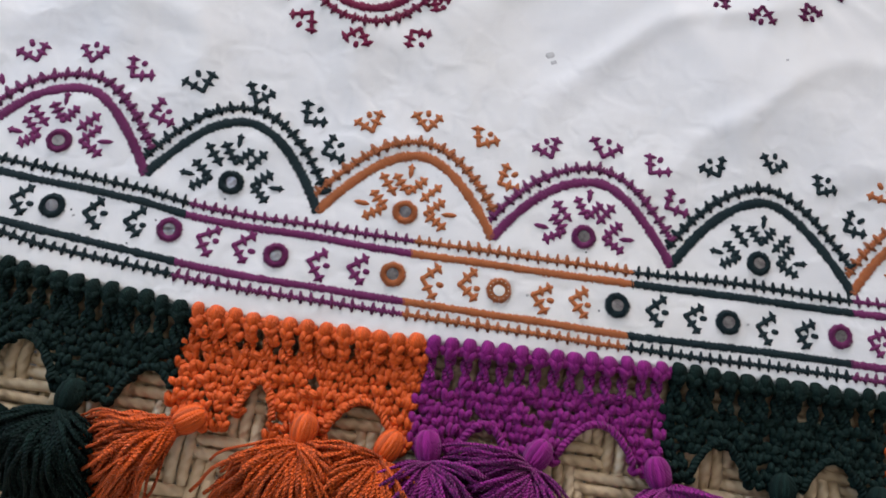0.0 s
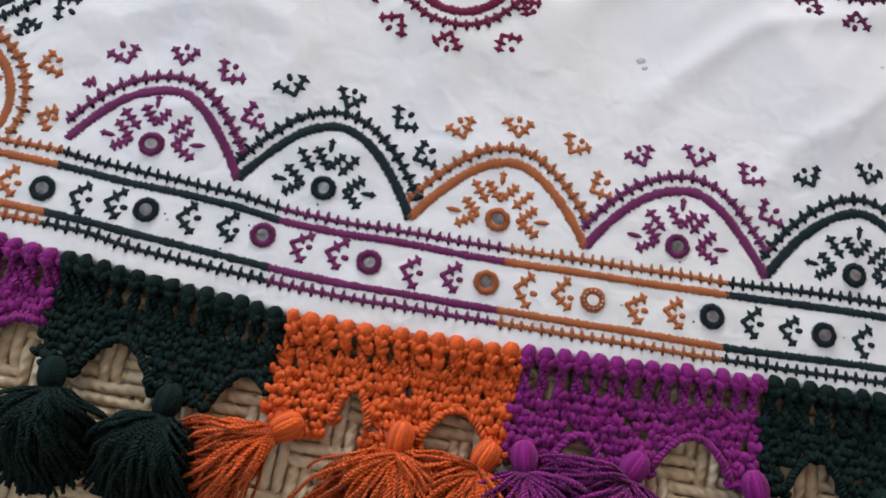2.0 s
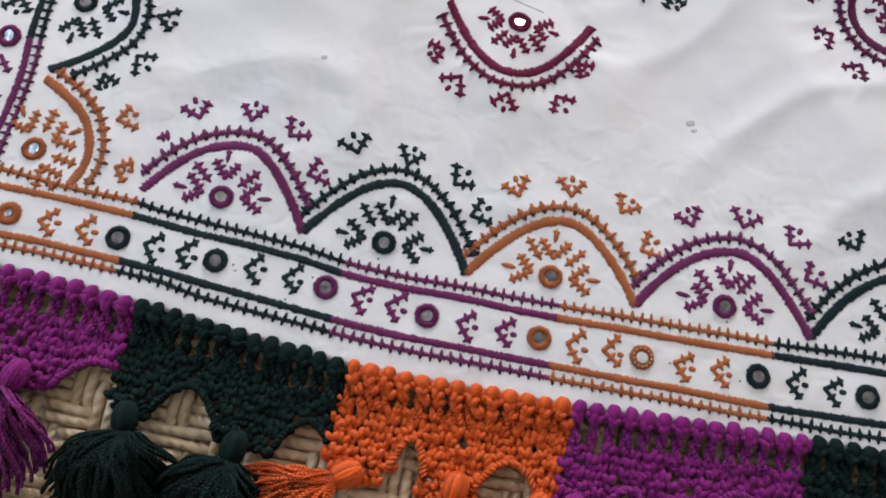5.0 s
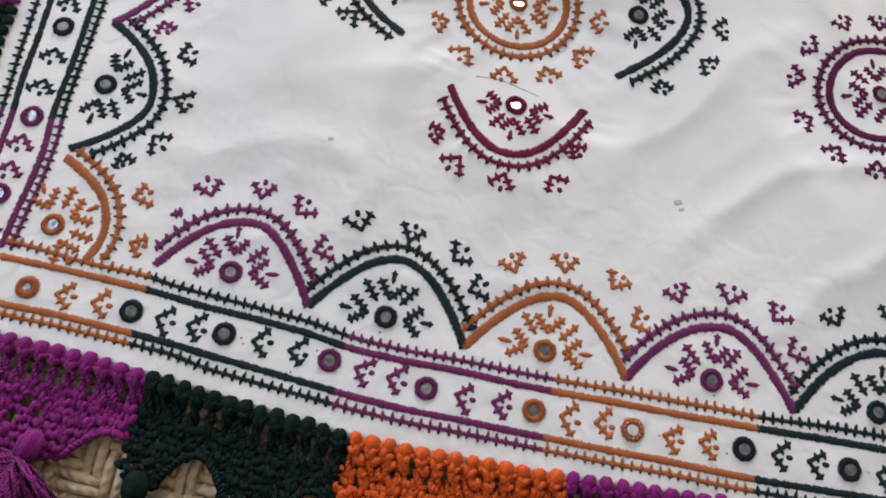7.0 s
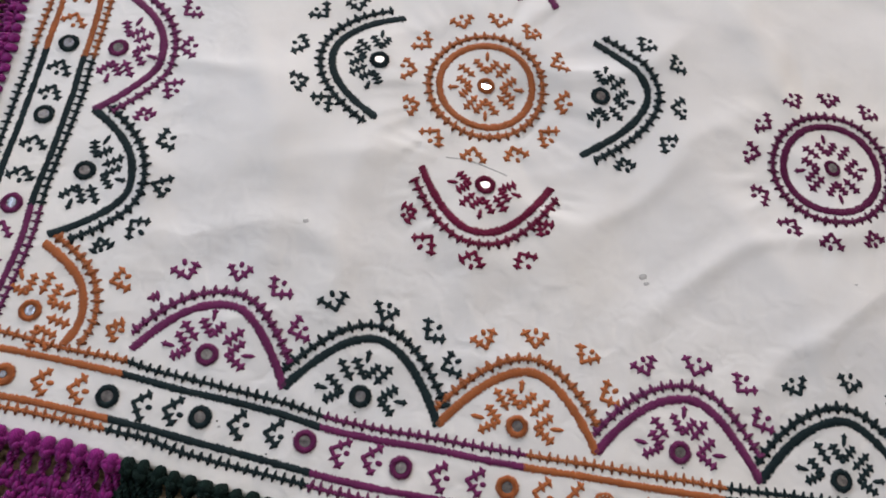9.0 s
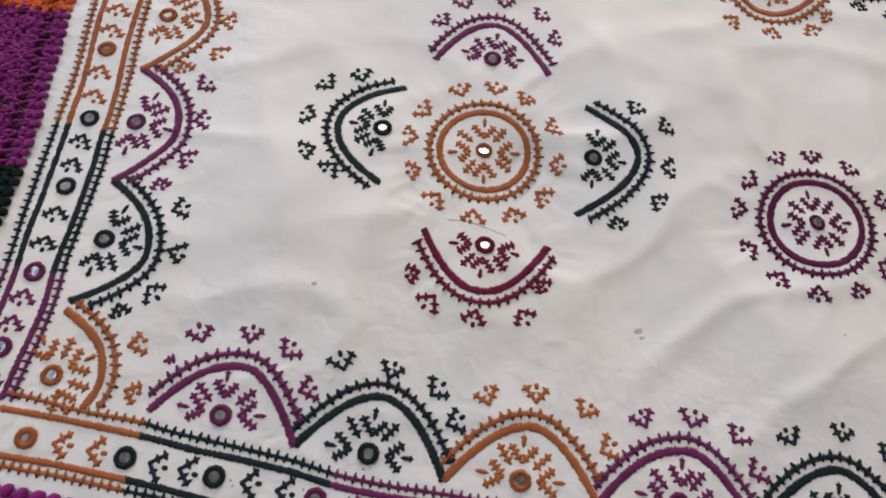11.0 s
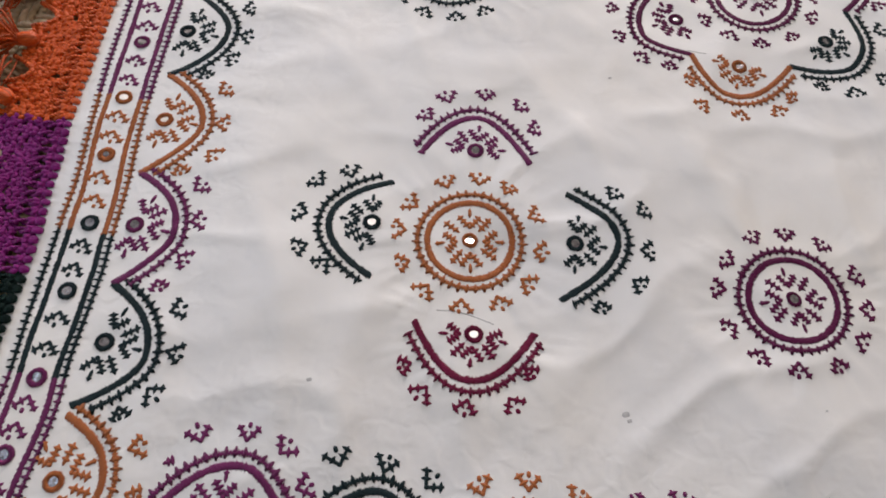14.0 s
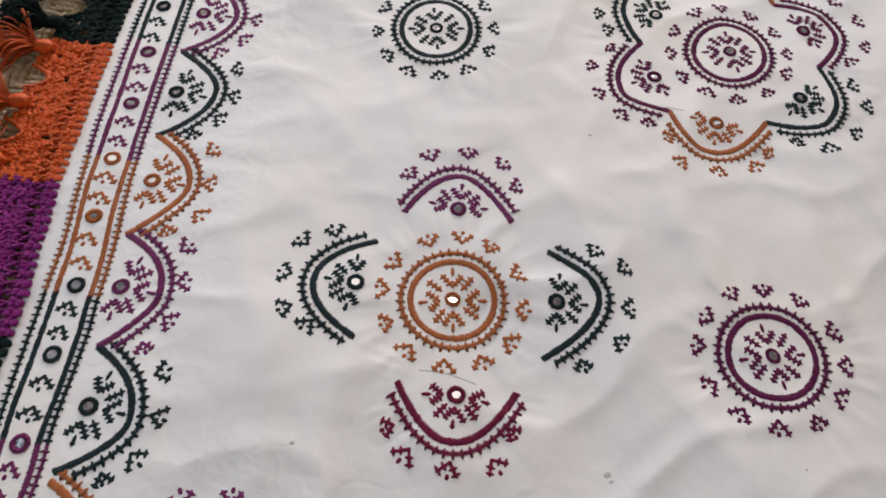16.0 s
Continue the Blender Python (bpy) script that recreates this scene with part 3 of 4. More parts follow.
for a, b, (x, y, colour), form, places in zip(NEAR_VALLEYS, NEAR_VALLEYS[1:], NEAR_EYES, NEAR_FORMS, NEAR_SPRIGS):
    arch(arch_points(a, b, *form), colour, cloth, (x, y), math.pi / 2 + 0.03, places)
n = Needle()
fern(n, -0.068, 0.0865, 0.5, 0.009, 2)
part("stray_stitch", n.done(), THREAD["purple"], cloth, "short purple barred stitch")
# scallops along the left border, and the quarter one in the corner
FAR_VALLEYS = [(-0.1630, 0.1229), (-0.1668, 0.2422), (-0.1812, 0.3668), (-0.1908, 0.4963), (-0.2010, 0.6237), (-0.206, 0.750)]
FAR_EYES = [(-0.1544, 0.1842, "green"), (-0.1665, 0.3068, "purple"), (-0.1765, 0.4358, "orange"), (-0.188, 0.5607, "green"), (-0.193, 0.69, "purple")]
FAR_FORMS = ((0.0524, 0.58, 2.37, 1.67), (0.0482, 0.55, 2.58, 1.60), (0.0512, 0.52, 2.17, 1.55), (0.0539, 0.45, 1.70, 2.13), (0.0530, 0.50, 2.0, 1.80))
FAR_SPRIGS = (((-0.097, 0.226), (-0.087, 0.183), (-0.095, 0.143), (-0.118, 0.121)), ((-0.114, 0.360), (-0.105, 0.321), (-0.107, 0.277), (-0.122, 0.245)),
              ((-0.122, 0.484), (-0.113, 0.440), (-0.112, 0.399), (-0.140, 0.375)), ((-0.127, 0.606), (-0.120, 0.566), (-0.127, 0.530), (-0.150, 0.503)), ((-0.130, 0.735), (-0.125, 0.69), (-0.131, 0.655), (-0.155, 0.63)))
for a, b, (x, y, colour), form, places in zip(FAR_VALLEYS, FAR_VALLEYS[1:], FAR_EYES, FAR_FORMS, FAR_SPRIGS):
    arch(arch_points(b, a, *form), colour, cloth, (x, y), -0.1, places)
arch(arch_points((-0.1634, 0.1145), (-0.1204, 0.0378), 0.0216, 0.51, 1.6, 2.9), "orange", cloth, (-0.1548, 0.0588), 0.6, ((-0.094, 0.097), (-0.084, 0.057)), (0.03, 0.97))

# the middle: round flowers, four open arches about one of them, and the large six-lobed flower
medallion(0.1697, 0.3433, 0.0440, 0.0425, 27, "orange", cloth, 12, 0.02)
medallion(0.5018, 0.3308, 0.0463, 0.0440, 39, "plum", cloth, 12, 0.02)
medallion(0.103, 0.715, 0.0440, 0.0480, 0, "green", cloth, 12, 0.2)
medallion(0.4842, 0.7455, 0.0508, 0.0445, 61, "plum", cloth, 12, 0.12)
arch(arch_points((0.0772, 0.2859), (0.0813, 0.3980), 0.0546, 0.53, 2.37, 2.04), "green", cloth, (0.068, 0.3455), math.pi, ((0.028, 0.291), (0.003, 0.306), (-0.007, 0.347), (0.003, 0.387), (0.034, 0.403)), (0.03, 0.97), 0.9)
arch(arch_points((0.2652, 0.4145), (0.2674, 0.2931), 0.0559, 0.42, 2.19, 1.74), "green", cloth, (0.2775, 0.357), 0.0, ((0.315, 0.421), (0.347, 0.407), (0.353, 0.361), (0.345, 0.322), (0.308, 0.291)), (0.03, 0.97), 0.9)
arch(arch_points((0.1050, 0.4385), (0.2227, 0.4448), 0.0532, 0.51, 2.11, 1.75), "purple", cloth, (0.1625, 0.4514), math.pi / 2, ((0.104, 0.489), (0.123, 0.517), (0.165, 0.528), (0.206, 0.521), (0.224, 0.492)), (0.03, 0.97), 0.9)
arch(arch_points((0.2438, 0.2543), (0.1268, 0.2480), 0.0534, 0.54, 2.13, 1.85), "crimson", cloth, (0.1852, 0.2437), -math.pi / 2, ((0.244, 0.214), (0.230, 0.182), (0.186, 0.172), (0.144, 0.180), (0.123, 0.203)), (0.03, 0.97), 0.9)
LOBES = [((0.4030, 0.6330), (0.3687, 0.7424), (0.0492, 0.32, 1.55, 2.59), "plum", (0.386, 0.6885), ((0.377, 0.611), (0.344, 0.619), (0.317, 0.648), (0.307, 0.694), (0.329, 0.730))),
         ((0.5222, 0.6355), (0.4030, 0.6330), (0.0530, 0.57, 1.96, 2.40), "orange", (0.4605, 0.625), ((0.522, 0.591), (0.505, 0.570), (0.460, 0.554), (0.415, 0.560), (0.400, 0.593))),
         ((0.6000, 0.7395), (0.5222, 0.6355), (0.0536, 0.58, 2.80, 1.55), "green", (0.5685, 0.682), ((0.640, 0.715), (0.653, 0.684), (0.633, 0.638), (0.596, 0.609), (0.558, 0.612))),
         ((0.5545, 0.8500), (0.6000, 0.7395), (0.0538, 0.54, 2.80, 2.00), "plum", (0.588, 0.804), ((0.637, 0.867), (0.665, 0.835), (0.667, 0.787), (0.643, 0.757))),
         ((0.425, 0.850), (0.5545, 0.8500), (0.058, 0.5, 2.0, 2.0), "orange", (0.492, 0.872), ()), ((0.3687, 0.7424), (0.425, 0.850), (0.0530, 0.5, 2.0, 2.0), "green", (0.389, 0.797), ((0.327, 0.762), (0.314, 0.789)))]
for a, b, form, colour, e, places in LOBES:
    out = math.atan2(e[1] - 0.748, e[0] - 0.4845)
    arch(arch_points(a, b, *form), colour, cloth, e, out, places, (0.05, 0.95), 0.9)

# small ink dots left from drawing the pattern
for x, y in ((0.0135, 0.0032), (0.0721, 0.0061), (0.0564, -0.0138), (0.116, 0.0298), (0.3805, 0.0367), (0.3946, -0.0047)):
    n = Needle()
    n.stitch((x - 0.0011, y), (x + 0.0011, y + 0.0002), 0.0020, 0.0004)
    part("ink_dot", n.done(), THREAD["green"], cloth, "tiny dark ink dot")

# stray grey marks on the cotton
for x, y, r in ((0.0412, 0.1755, 0.0036), (0.3350, 0.1885, 0.0052), (0.3385, 0.1830, 0.0036), (0.307, 0.582, 0.003), (0.522, 0.219, 0.002), (0.016, -0.0005, 0.0018), (0.182, -0.004, 0.0022), (0.342, -0.002, 0.002), (0.505, 0.004, 0.0018)):
    n = Needle()
    n.stitch((x - r, y - r * 0.4), (x + r, y + r * 0.5), r * 1.3, 0.0004)
    part("mark", n.done(), GREY_MARK, cloth, "faint grey pencil smudge")


# first line paints a faint fold's shade in grey, second a short dark mark
for pts in (((0.146, 0.2625), (0.165, 0.2640), (0.185, 0.2615), (0.203, 0.2570)), ((0.398, 0.639), (0.408, 0.6375), (0.420, 0.6365))):
    n = Needle()
    line = smooth_curve(pts, 0.002)
    for p, q in zip(line, line[1:]):
        n.stitch((p[0], p[1]), (q[0] + (q[0] - p[0]) * 0.4, q[1]), 0.0015, 0.0006)
    part("crease_and_mark_line", n.done(), GREY_MARK, cloth, "thin grey line for crease shade and a short mark")


# ---- crochet edge and tassels ----
BALL_V, BALL_F = ball()


class Hook:
    """Gathers plump loops of yarn into one mesh."""

    def __init__(self):
        self.verts, self.faces, self.count, self.ply = [], [], 0, []

    def loop(self, c, direction, length, width, height):
        """An egg of yarn at c that points along the direction."""
        d = Vector(direction).normalized()
        s = d.cross(Vector((0, 0, 1)))
        s = s.normalized() if s.length > 1e-4 else Vector((1, 0, 0))
        u = s.cross(d)
        m = np.array([d * length / 2, s * width / 2, u * height / 2])
        self.verts.append(BALL_V @ m + np.array(c))
        self.faces += [tuple(i + self.count for i in f) for f in BALL_F]
        self.count += len(BALL_V)
        self.ply.append(np.zeros(len(BALL_V)))

    def tube(self, pts, r, sides=5, pitch=0.0034, twisted=True):
        """A strand through the points, its plies once round in twice that pitch."""
        pts = [Vector(p) for p in pts]
        run = np.concatenate([[0.0], np.cumsum([(q - p).length for p, q in zip(pts, pts[1:])])]) / pitch
        self.ply.append((run[:, None] + np.arange(sides)[None, :] * 2 / sides).ravel() * (1.0 if twisted else 0.0))
        rings = []
        for i, p in enumerate(pts):
            d = (pts[min(i + 1, len(pts) - 1)] - pts[max(i - 1, 0)]).normalized()
            s = d.cross(Vector((0, 0, 1)))
            s = s.normalized() if s.length > 1e-4 else Vector((1, 0, 0))
            u = s.cross(d)
            rings += [tuple(p + (s * math.cos(2 * math.pi * (k + 0.5) / sides - 1.571) + u * math.sin(2 * math.pi * (k + 0.5) / sides - 1.571)) * r) for k in range(sides)]
        self.verts.append(np.array(rings))
        n = self.count
        self.faces += [(n + i * sides + k, n + i * sides + (k + 1) % sides, n + (i + 1) * sides + (k + 1) % sides, n + (i + 1) * sides + k) for i in range(len(pts) - 1) for k in range(sides)]
        self.faces.append(tuple(n + k for k in reversed(range(sides))))
        self.faces.append(tuple(n + (len(pts) - 1) * sides + k for k in range(sides)))
        self.count += len(rings)

    def take(self, other):
        """Adds all that another has gathered."""
        self.verts += other.verts
        self.ply += other.ply
        self.faces += [tuple(i + self.count for i in f) for f in other.faces]
        self.count += other.count

    def done(self):
        me = mesh_of(np.concatenate(self.verts), self.faces)
        me.attributes.new("ply", "FLOAT", "POINT").data.foreach_set("value", np.concatenate(self.ply).astype(np.float32))
        return me


def near_side(u, d, z):
    return Vector((u, lerp(u, BOTTOM) - d, z))


def left_side(u, d, z):
    return Vector((lerp(u, LEFT) - d, u, z))


def bobble_mesh():
    """A puffed shell: five plies gathered at both ends."""
    h = Hook()
    for k in range(5):
        a = -0.9 + 0.45 * k
        pts = [(0.0046 * math.sin(a) * math.sin(t) ** 0.7, 0.0043 * math.cos(t), 0.0028 * math.cos(a) * math.sin(t)) for t in np.linspace(0.05, math.pi - 0.05, 8)]
        h.tube(pts, 0.0020, 6, twisted=False)
    return h.done()


BOBBLE = {c: bobble_mesh() for c in YARN}


def knot_mesh(turn, size):
    """A crochet stitch: two plump loops that lean together over a third."""
    h = Hook()
    lean = 0.45 + 0.12 * math.sin(turn * 3)
    h.loop((0, -size * 1.6, -size * 0.5), (1, jit(0.3), jit(0.2)), size * 5.8, size * 3.9, size * 3.3)
    for k in (-1, 1):
        h.loop((k * size * 1.35, jit(size * 0.5), size * 0.5), (k * lean + jit(0.15), 1, jit(0.3)), size * 5.9, size * 3.8, size * 3.6)
    return h.done()


def post_mesh(turn, r=0.0024):
    """A tall stitch: two strands twisted round each other."""
    h = Hook()
    for k in (0, math.pi):
        h.tube([(r * 1.08 * math.cos(k + turn + s * 7), 0.013 * (2 * s - 1), 0.0016 * math.sin(k + turn + s * 7)) for s in np.linspace(0, 1, 11)], r, 6)
    return h.done()


KNOTS = {c: [knot_mesh(k * 0.9, 0.00145) for k in range(6)] for c in YARN}
POSTS = {c: [post_mesh(k * 1.3, {"orange": 0.0025, "purple": 0.0021, "green": 0.0025}[c]) for k in range(3)] for c in YARN}


def crochet_panel(side, u0, u1, colour, holes):
    """One colour of the edge: bobbles over the hem, a row of posts with slots, knots, and lobes that run down to the tassels."""
    z0 = -0.0045
    y_turn = 0.0 if side(0.1, 0.05, 0).y < side(0.1, 0, 0).y else 90.0
    fine = 0.82 if side is left_side else 1.0
    n = max(3, round((u1 - u0) / (0.0126 * fine)))
    step = (u1 - u0) / n
    h = Hook()
    h.tube([side(u, 0.0065 + 0.0012 * math.sin(u * 500), z0 + 0.002 + 0.001 * math.cos(u * 500)) for u in np.linspace(u0 + 0.001, u1 - 0.001, 60)], 0.0026, 6)
    panel = part("crochet_panel", h.done(), YARN[colour], cloth, {"green": "bottle green", "orange": "bright orange", "purple": "purple"}[colour] + " crochet edging with open slots")

    def piece(name, me, p, turn, k=1.0):
        ob = part(name, me, YARN[colour], panel)
        ob.matrix_basis = pose(p.x, p.y, p.z, jit(14), jit(14), turn) @ Matrix.Diagonal((k * (1 + jit(0.12)), k * (1 + jit(0.12)), k, 1))

    for i in range(n):
        u = u0 + (i + 0.5) * step
        p = side(u, jit(0.0008) + (0.0040 if fine == 1.0 else 0.0010), 0.0006 if fine == 1.0 else 0.0016)
        piece("bobble", BOBBLE[colour], p, y_turn + jit(14), fine)
        piece("post", random.choice(POSTS[colour]), side(u + jit(0.0008), 0.0175 + jit(0.001), z0 + 0.0012), y_turn + jit(9 if colour == "orange" else 5))
        piece("knot", random.choice(KNOTS[colour]), side(u + jit(0.001), 0.0105 if colour == "orange" else 0.0092, z0 + 0.0058), y_turn + jit(40), 1.02)
        piece("knot", random.choice(KNOTS[colour]), side(u + step / 2 + jit(0.001), 0.0064, z0 + 0.0048), y_turn + jit(60), 0.95 * fine)
        if colour == "orange" and fine == 1.0:
            piece("knot", random.choice(KNOTS[colour]), side(u + step * 0.25 + jit(0.003), 0.0165 + jit(0.002), z0 + 0.0040), y_turn + jit(50), 1.0)
        if fine == 1.0 and random.random() < {"orange": 0.50, "purple": 0.10, "green": 0.30}[colour]:
            piece("post", random.choice(POSTS[colour]), side(u + step / 2 + jit(0.0008), 0.0175, z0), y_turn + jit(12))
    d = 0.0275 if colour == "orange" else 0.0300
    row = 0
    while d < 0.080:
        m = max(3, round((u1 - u0) / 0.0074))
        for i in range(m):
            u = u0 + (i + (0.75 if row % 2 else 0.25)) * (u1 - u0) / m + jit(0.0014)
            keep = random.random() > 0.03
            for c, half, top in holes:
                if d > top and abs(u - c) < half * math.sqrt(min(1.0, (d - top + 0.003) / 0.022)):
                    keep = False
            if keep:
                piece("knot", random.choice(KNOTS[colour]), side(u, d + jit(0.0014), z0 + jit(0.0014)), y_turn + jit(38), random.uniform(0.88, 1.12))
        d += 0.0064
        row += 1
    for c, half, top in holes:
        h = Hook()
        pts = []
        for i in range(-12, 13):
            q = i / 12
            deep = top - 0.001 + 0.025 * q * q
            u = c + (half + 0.002) * q + 0.0006 * math.sin(i * 2.1)
            if u0 < u < u1:
                pts.append(side(u, deep, z0 + 0.0022 + 0.0008 * math.sin(i * 1.7)))
        h.tube(pts, 0.0029, 7)
        part("hole_rim", h.done(), YARN[colour], panel)
    return panel


def tassel(side, u, d, colour, swing=0.0, length=0.078, spread=1.25, strands=150, thick=0.00108):
    """A wound head with a skirt of loose yarn ends."""
    root = side(u, d, 0.0)
    along = (side(u + 0.01, 0, 0) - side(u - 0.01, 0, 0)).normalized()
    down = (side(u, 0.05, 0) - side(u, 0, 0)).normalized()
    axis = (down * math.cos(swing) + along * math.sin(swing)).normalized()
    cross = Vector((-axis.y, axis.x, 0))
    hd = Hook()
    top = root + Vector((0, 0, 0.0035))
    for k in range(17):
        a = 2 * math.pi * k / 17
        hd.tube([top + axis * (-0.0098 * math.cos(t)) + (cross * math.cos(a) * 0.0070 + Vector((0, 0, math.sin(a) * 0.0056))) * math.sin(t) ** 0.8 for t in np.linspace(0.08, math.pi - 0.08, 9)], 0.0025, 6, twisted=False)
    me = hd.done()
    label = {"green": "bottle green", "orange": "bright orange", "purple": "purple"}[colour]
    h = Hook()
    for i in range(strands):
        a = random.uniform(-1, 1) * random.uniform(0.4, 1.0) * spread
        rise = random.random()
        ln = length * random.uniform(0.72, 1.05) * (1 - 0.18 * abs(a))
        sway = cross * jit(0.010)
        start = root + axis * 0.009 + cross * jit(0.004) + Vector((0, 0, 0.0015 + rise * 0.006))
        top = 0.005 + rise * 0.024
        wig, ph = random.uniform(0.0006, 0.0030), random.uniform(0, 6)
        pts, at = [], start
        for k in range(10):
            s = k / 9
            p = at + sway * s * s + cross * wig * math.sin(s * 9 + ph)
            turn = a * (1.3 - 0.95 * s)
            at = at + (axis * math.cos(turn) + cross * math.sin(turn)) * (ln / 9)
            p.z = start.z + (top - 0.004) * math.sin(min(1.0, s * 1.15) * math.pi) - 0.006 * s * s + (rise - 0.5) * 0.006 * s
            p.z = max(p.z, -0.0075)
            pts.append(p)
        h.tube(pts, thick * random.uniform(0.8, 1.2), pitch=0.0027)
    hang = part("tassel", h.done(), YARN[colour], cloth, label + " tassel with loose spread yarn ends")
    part("tassel_head", me, YARN[colour], hang, label + " wound knot")
    k = Hook()
    pts = [root + axis * 0.0105 + cross * 0.0062 * math.cos(t) + Vector((0, 0, 0.003 + 0.0058 * math.sin(t))) for t in np.linspace(0, 2 * math.pi, 15)]
    k.tube(pts, 0.0013)
    part("tie", k.done(), YARN[colour], hang)
    return hang


NEAR_PANELS = ((-0.235, -0.048, "purple", ((-0.058, 0.030, 0.050),)), (-0.048, 0.110, "green", ((0.007, 0.023, 0.048), (0.095, 0.020, 0.048))),
               (0.110, 0.275, "orange", ((0.168, 0.011, 0.045), (0.240, 0.023, 0.050))), (0.275, 0.450, "purple", ((0.325, 0.018, 0.056), (0.404, 0.026, 0.048))),
               (0.450, 0.615, "green", ((0.492, 0.019, 0.050), (0.575, 0.022, 0.052))), (0.615, 0.78, "orange", ((0.665, 0.02, 0.05), (0.74, 0.02, 0.05))))
for u0, u1, colour, holes in NEAR_PANELS:
    crochet_panel(near_side, u0, u1, colour, holes)
FAR_PANELS = ((0.055, 0.237, "green", ((0.125, 0.016, 0.06), (0.195, 0.016, 0.06))), (0.237, 0.416, "purple", ((0.288, 0.018, 0.062), (0.365, 0.018, 0.060))),
              (0.416, 0.619, "orange", ((0.475, 0.016, 0.064), (0.556, 0.016, 0.060))), (0.619, 0.79, "green", ((0.676, 0.020, 0.050), (0.745, 0.016, 0.06))))
for u0, u1, colour, holes in FAR_PANELS:
    crochet_panel(left_side, u0, u1, colour, holes)

for u, d, colour, swing in ((-0.195, 0.074, "purple", -0.2), (-0.155, 0.072, "purple", 0.0), (-0.112, 0.072, "purple", -0.25), (-0.030, 0.080, "green", 0.12), (0.048, 0.078, "green", -0.12), (0.128, 0.076, "orange", -0.95), (0.204, 0.072, "orange", -0.1),
                            (0.262, 0.076, "orange", -0.45), (0.288, 0.074, "purple", 0.2), (0.363, 0.072, "purple", -0.5), (0.447, 0.076, "purple", 0.3), (0.535, 0.076, "green", 0.0), (0.605, 0.076, "green", 0.0), (0.70, 0.076, "orange", 0.0)):
    if colour == "green":
        tassel(near_side, u, d, colour, swing, 0.066, 1.25, 520, 0.0013)
    else:
        tassel(near_side, u, d, colour, swing, 0.074 if u < 0.15 else 0.080, 0.75 if colour == "orange" and u < 0.15 else 1.4, 270, 0.00118)
for u, colour in ((0.09, "green"), (0.16, "green"), (0.25, "purple"), (0.325, "purple"), (0.435, "orange"), (0.515, "orange"), (0.60, "orange"), (0.64, "green"), (0.71, "green"), (0.78, "green")):
    tassel(left_side, u, 0.078, colour, jit(0.4), strands=90)


def rag():
    """A crumpled end of white cloth lying on the ropes."""
    verts, n = [], 26
    for j in range(n):
        for i in range(n):
            x, y = -0.135 + 0.080 * i / (n - 1), -0.285 + 0.098 * j / (n - 1)
            w = noise.noise(Vector((x * 40, y * 40, 1.0)))
            verts.append((x + w * 0.006, y + 0.006 * noise.noise(Vector((x * 50, y * 50, 5.0))), -0.0045 + 0.007 * abs(w) + 0.003 * noise.noise(Vector((x * 90, y * 90, 2.0)))))
    m = n * n
    faces = [(j * n + i, j * n + i + 1, (j + 1) * n + i + 1, (j + 1) * n + i) for j in range(n - 1) for i in range(n - 1)]
    verts += [(x, y, z - 0.003) for x, y, z in verts]
    faces += [tuple(k + m for k in reversed(f)) for f in faces]
    rim = [i for i in range(n)] + [j * n + n - 1 for j in range(1, n)] + [(n - 1) * n + i for i in range(n - 2, -1, -1)] + [j * n for j in range(n - 2, 0, -1)]
    faces += [(rim[(i + 1) % len(rim)], rim[i], rim[i] + m, rim[(i + 1) % len(rim)] + m) for i in range(len(rim))]
    ob = new("cloth_scrap", mesh_of(verts, faces))
    ob.data.materials.append(COTTON)
    return tagged(ob, "crumpled white cloth scrap lying on the jute ropes", "cloth")


rag()

# ---- the string cot under the cloth ----
COT = (-0.62, 1.36, -0.50, 1.70)
cot = tagged(new("string_cot"), "wooden string cot webbed with tan jute rope", "bed")
cot.location = (0, 0, -0.45)
PAIR = 0.0176
ROPE_Z = -0.0192


def over(i, j):
    """Whether the crosswise pair j runs over the lengthwise pair i: stepped floats that turn back in broad zigzags."""
    s = 1 if (i // 6) % 2 else -1
    return (i * s + j) % 4 < 2


def rope(fixed, k, lengthwise, lo, hi, fine, single):
    """One rope of a pair: a round cord that rises over and dips under the others."""
    h = Hook()
    pts = []
    n0, n1 = int(math.floor(lo / PAIR)), int(math.ceil(hi / PAIR))
    for q in range(n0, n1 + 1):
        at = q * PAIR
        near = fine[0] < at < fine[1]
        if not near and q % 4:
            continue
        up = (not over(k, q)) if lengthwise else over(q, k)
        z = ROPE_Z + (0.0034 if up else -0.0034) + jit(0.0006) if near else ROPE_Z
        f = fixed + jit(0.0009)
        pts.append((f, at, z) if lengthwise else (at, f, z))
    h.tube(pts, 0.0042 * (1 + jit(0.06)), 8 if single else 5, 0.0085)
    return h


rest = Hook()
singles = []
for k in range(int(COT[0] / PAIR), int(COT[1] / PAIR)):
    for e in (-0.29, 0.21):
        x = (k + e) * PAIR
        under = x > -0.17
        near = -0.50 < x < 0.86
        h = rope(x, k, True, COT[2], COT[3], (-0.30, 0.0) if under else (-0.30, 0.9), near)
        if near:
            singles.append(h)
        else:
            rest.take(h)
for k in range(int(COT[2] / PAIR), int(COT[3] / PAIR)):
    for e in (-0.29, 0.21):
        y = (k + e) * PAIR
        under = y > 0.02
        near = -0.27 < y < 0.03
        h = rope(y, k, False, COT[0], COT[1], (-0.55, -0.15) if under else (-0.50, 0.86), near)
        if near:
            singles.append(h)
        else:
            rest.take(h)


def lift(ob):
    ob.location = (0, 0, 0.45)
    return ob


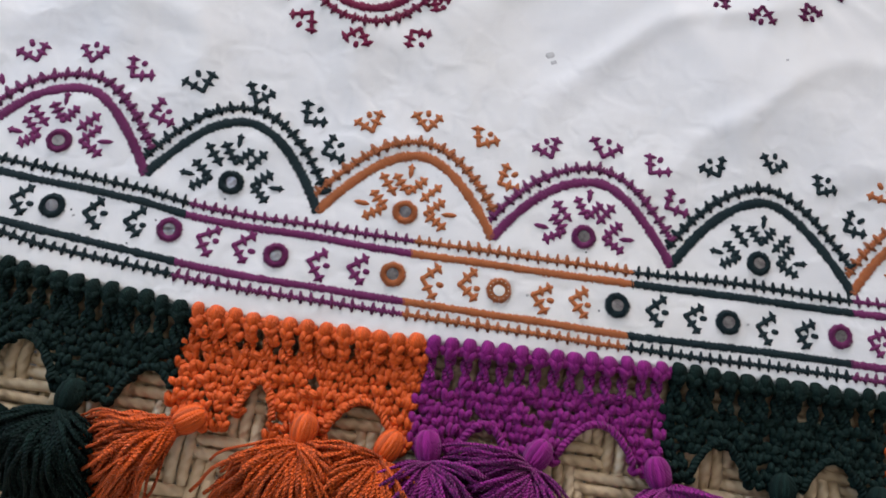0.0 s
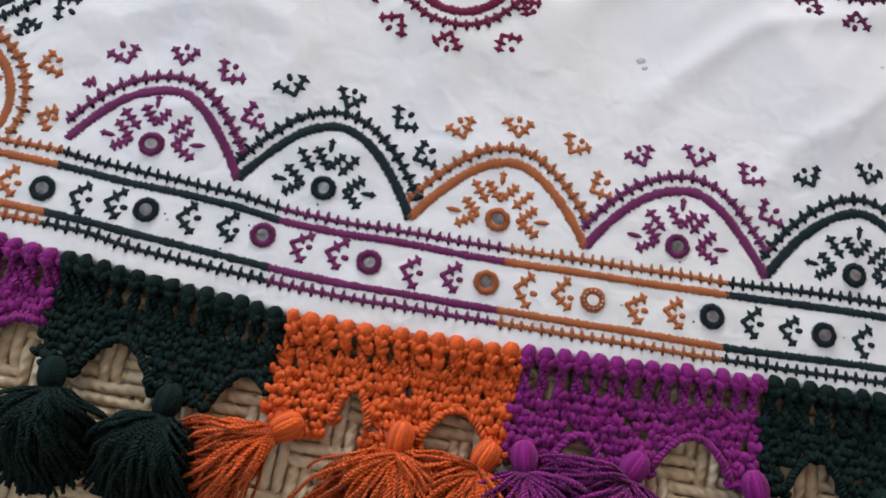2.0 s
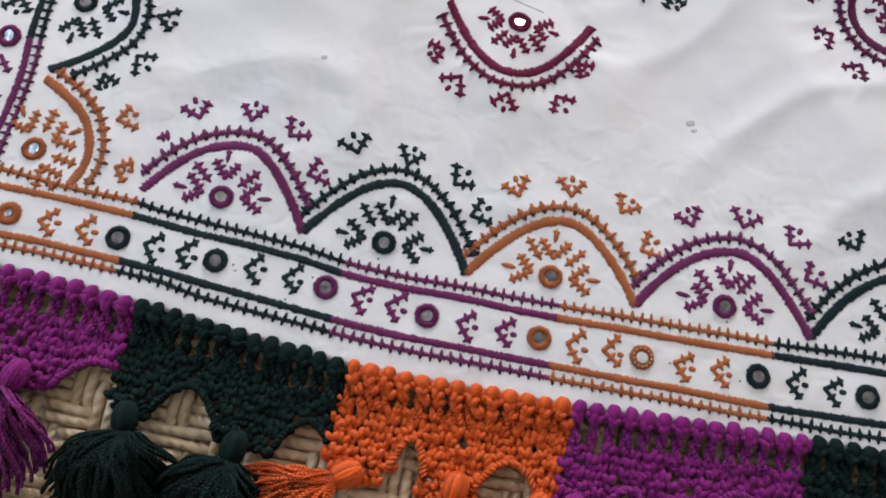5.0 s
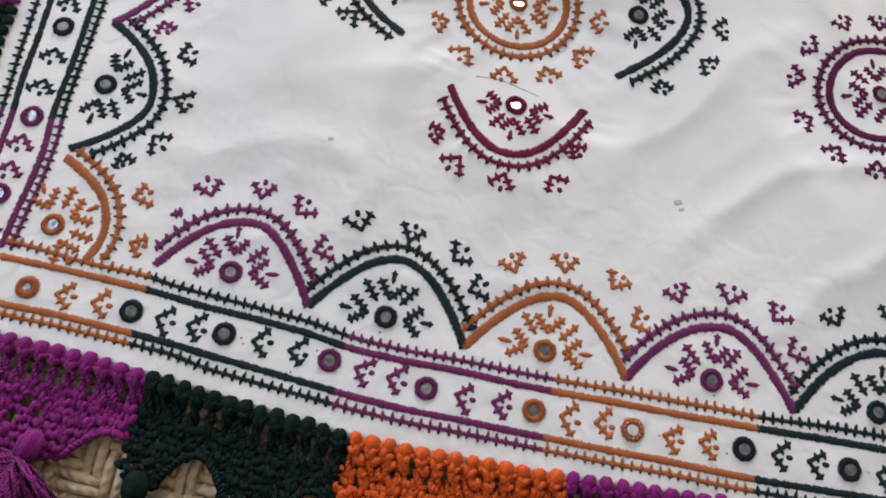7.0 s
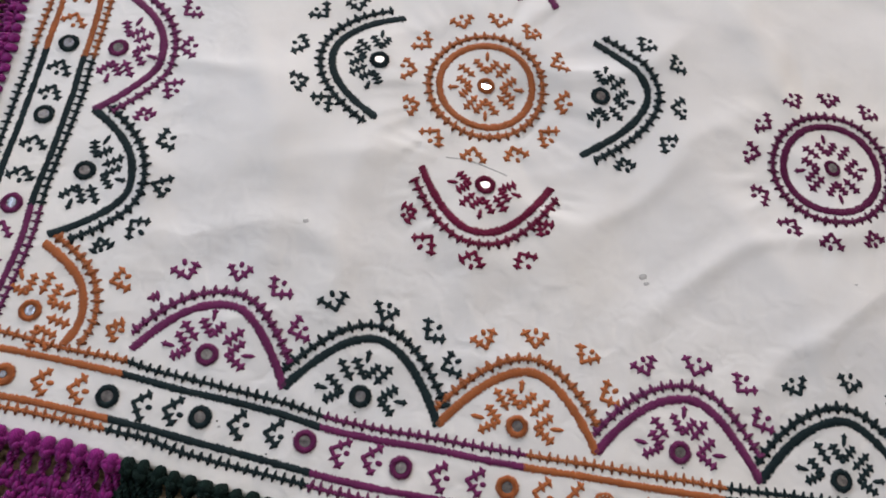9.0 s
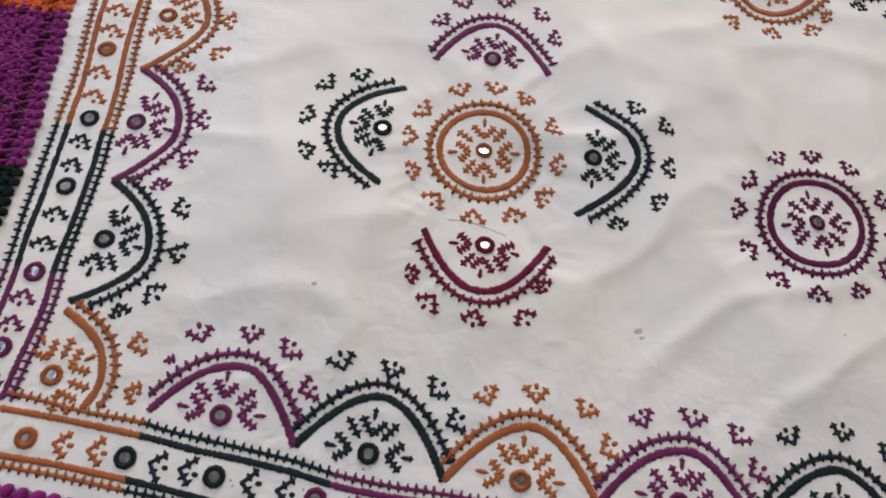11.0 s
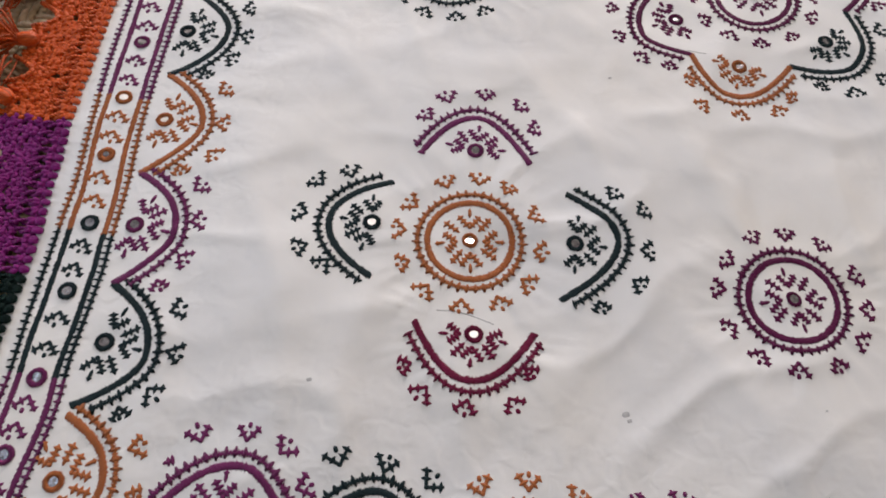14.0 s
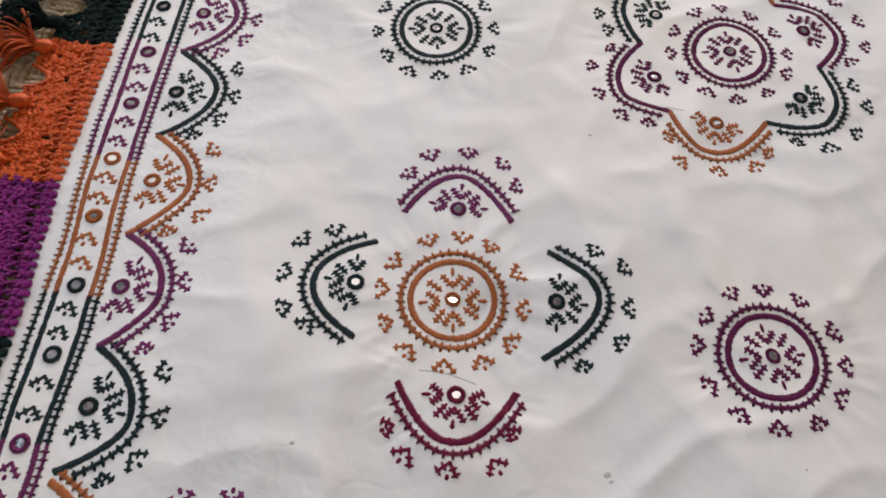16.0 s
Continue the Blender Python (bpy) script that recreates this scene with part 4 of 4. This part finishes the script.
webbing = lift(part("rope_webbing", rest.done(), JUTE, cot, "tan jute rope webbing"))
webbing["kind"] = "stuff"
for h in singles:
    lift(part("rope", h.done(), JUTE, cot))
for name, dims in (("side_rail", (COT[0] - 0.06, COT[0], COT[2] - 0.06, COT[3] + 0.06)), ("side_rail", (COT[1], COT[1] + 0.06, COT[2] - 0.06, COT[3] + 0.06)),
                   ("end_rail", (COT[0], COT[1], COT[2] - 0.06, COT[2])), ("end_rail", (COT[0], COT[1], COT[3], COT[3] + 0.06))):
    lift(part(name, box_mesh(*dims, -0.05, 0.0, 0.012), WOOD, cot, "dark wooden rail"))
for x in (COT[0] - 0.03, COT[1] + 0.03):
    for y in (COT[2] - 0.03, COT[3] + 0.03):
        lift(part("leg", box_mesh(x - 0.035, x + 0.035, y - 0.035, y + 0.035, -0.45, 0.01, 0.01), WOOD, cot, "dark wooden leg"))


# ---- the room that closes the place ----
def setting(name, dims, material, label):
    ob = new(name, box_mesh(*dims))
    ob.data.materials.append(material)
    return tagged(ob, label, name.split("_")[0], kind="structure")


setting("floor", (-2.5, 3.2, -2.4, 4.6, -0.57, -0.45), CEMENT, "plain grey cement floor of the room")
setting("ceiling", (-2.5, 3.2, -2.4, 4.6, 2.2, 2.3), LIME, "plain limewashed ceiling of the room")
setting("wall_south", (-2.5, 3.2, -2.5, -2.4, -0.45, 2.2), LIME, "plain limewashed wall")
setting("wall_east", (3.2, 3.3, -2.5, 4.7, -0.45, 2.2), LIME, "plain limewashed wall")
for name, dims in (("wall_north_low", (-2.5, 3.2, 4.6, 4.7, -0.45, 0.55)), ("wall_north_high", (-2.5, 3.2, 4.6, 4.7, 1.95, 2.2)),
                   ("wall_north_left", (-2.5, -1.1, 4.6, 4.7, 0.55, 1.95)), ("wall_north_right", (1.1, 3.2, 4.6, 4.7, 0.55, 1.95)),
                   ("wall_west_low", (-2.6, -2.5, -2.5, 4.7, -0.45, 0.55)), ("wall_west_high", (-2.6, -2.5, -2.5, 4.7, 1.95, 2.2)),
                   ("wall_west_left", (-2.6, -2.5, -2.5, -0.1, 0.55, 1.95)), ("wall_west_right", (-2.6, -2.5, 1.5, 4.7, 0.55, 1.95))):
    setting(name, dims, LIME, "plain limewashed wall beside a window opening")
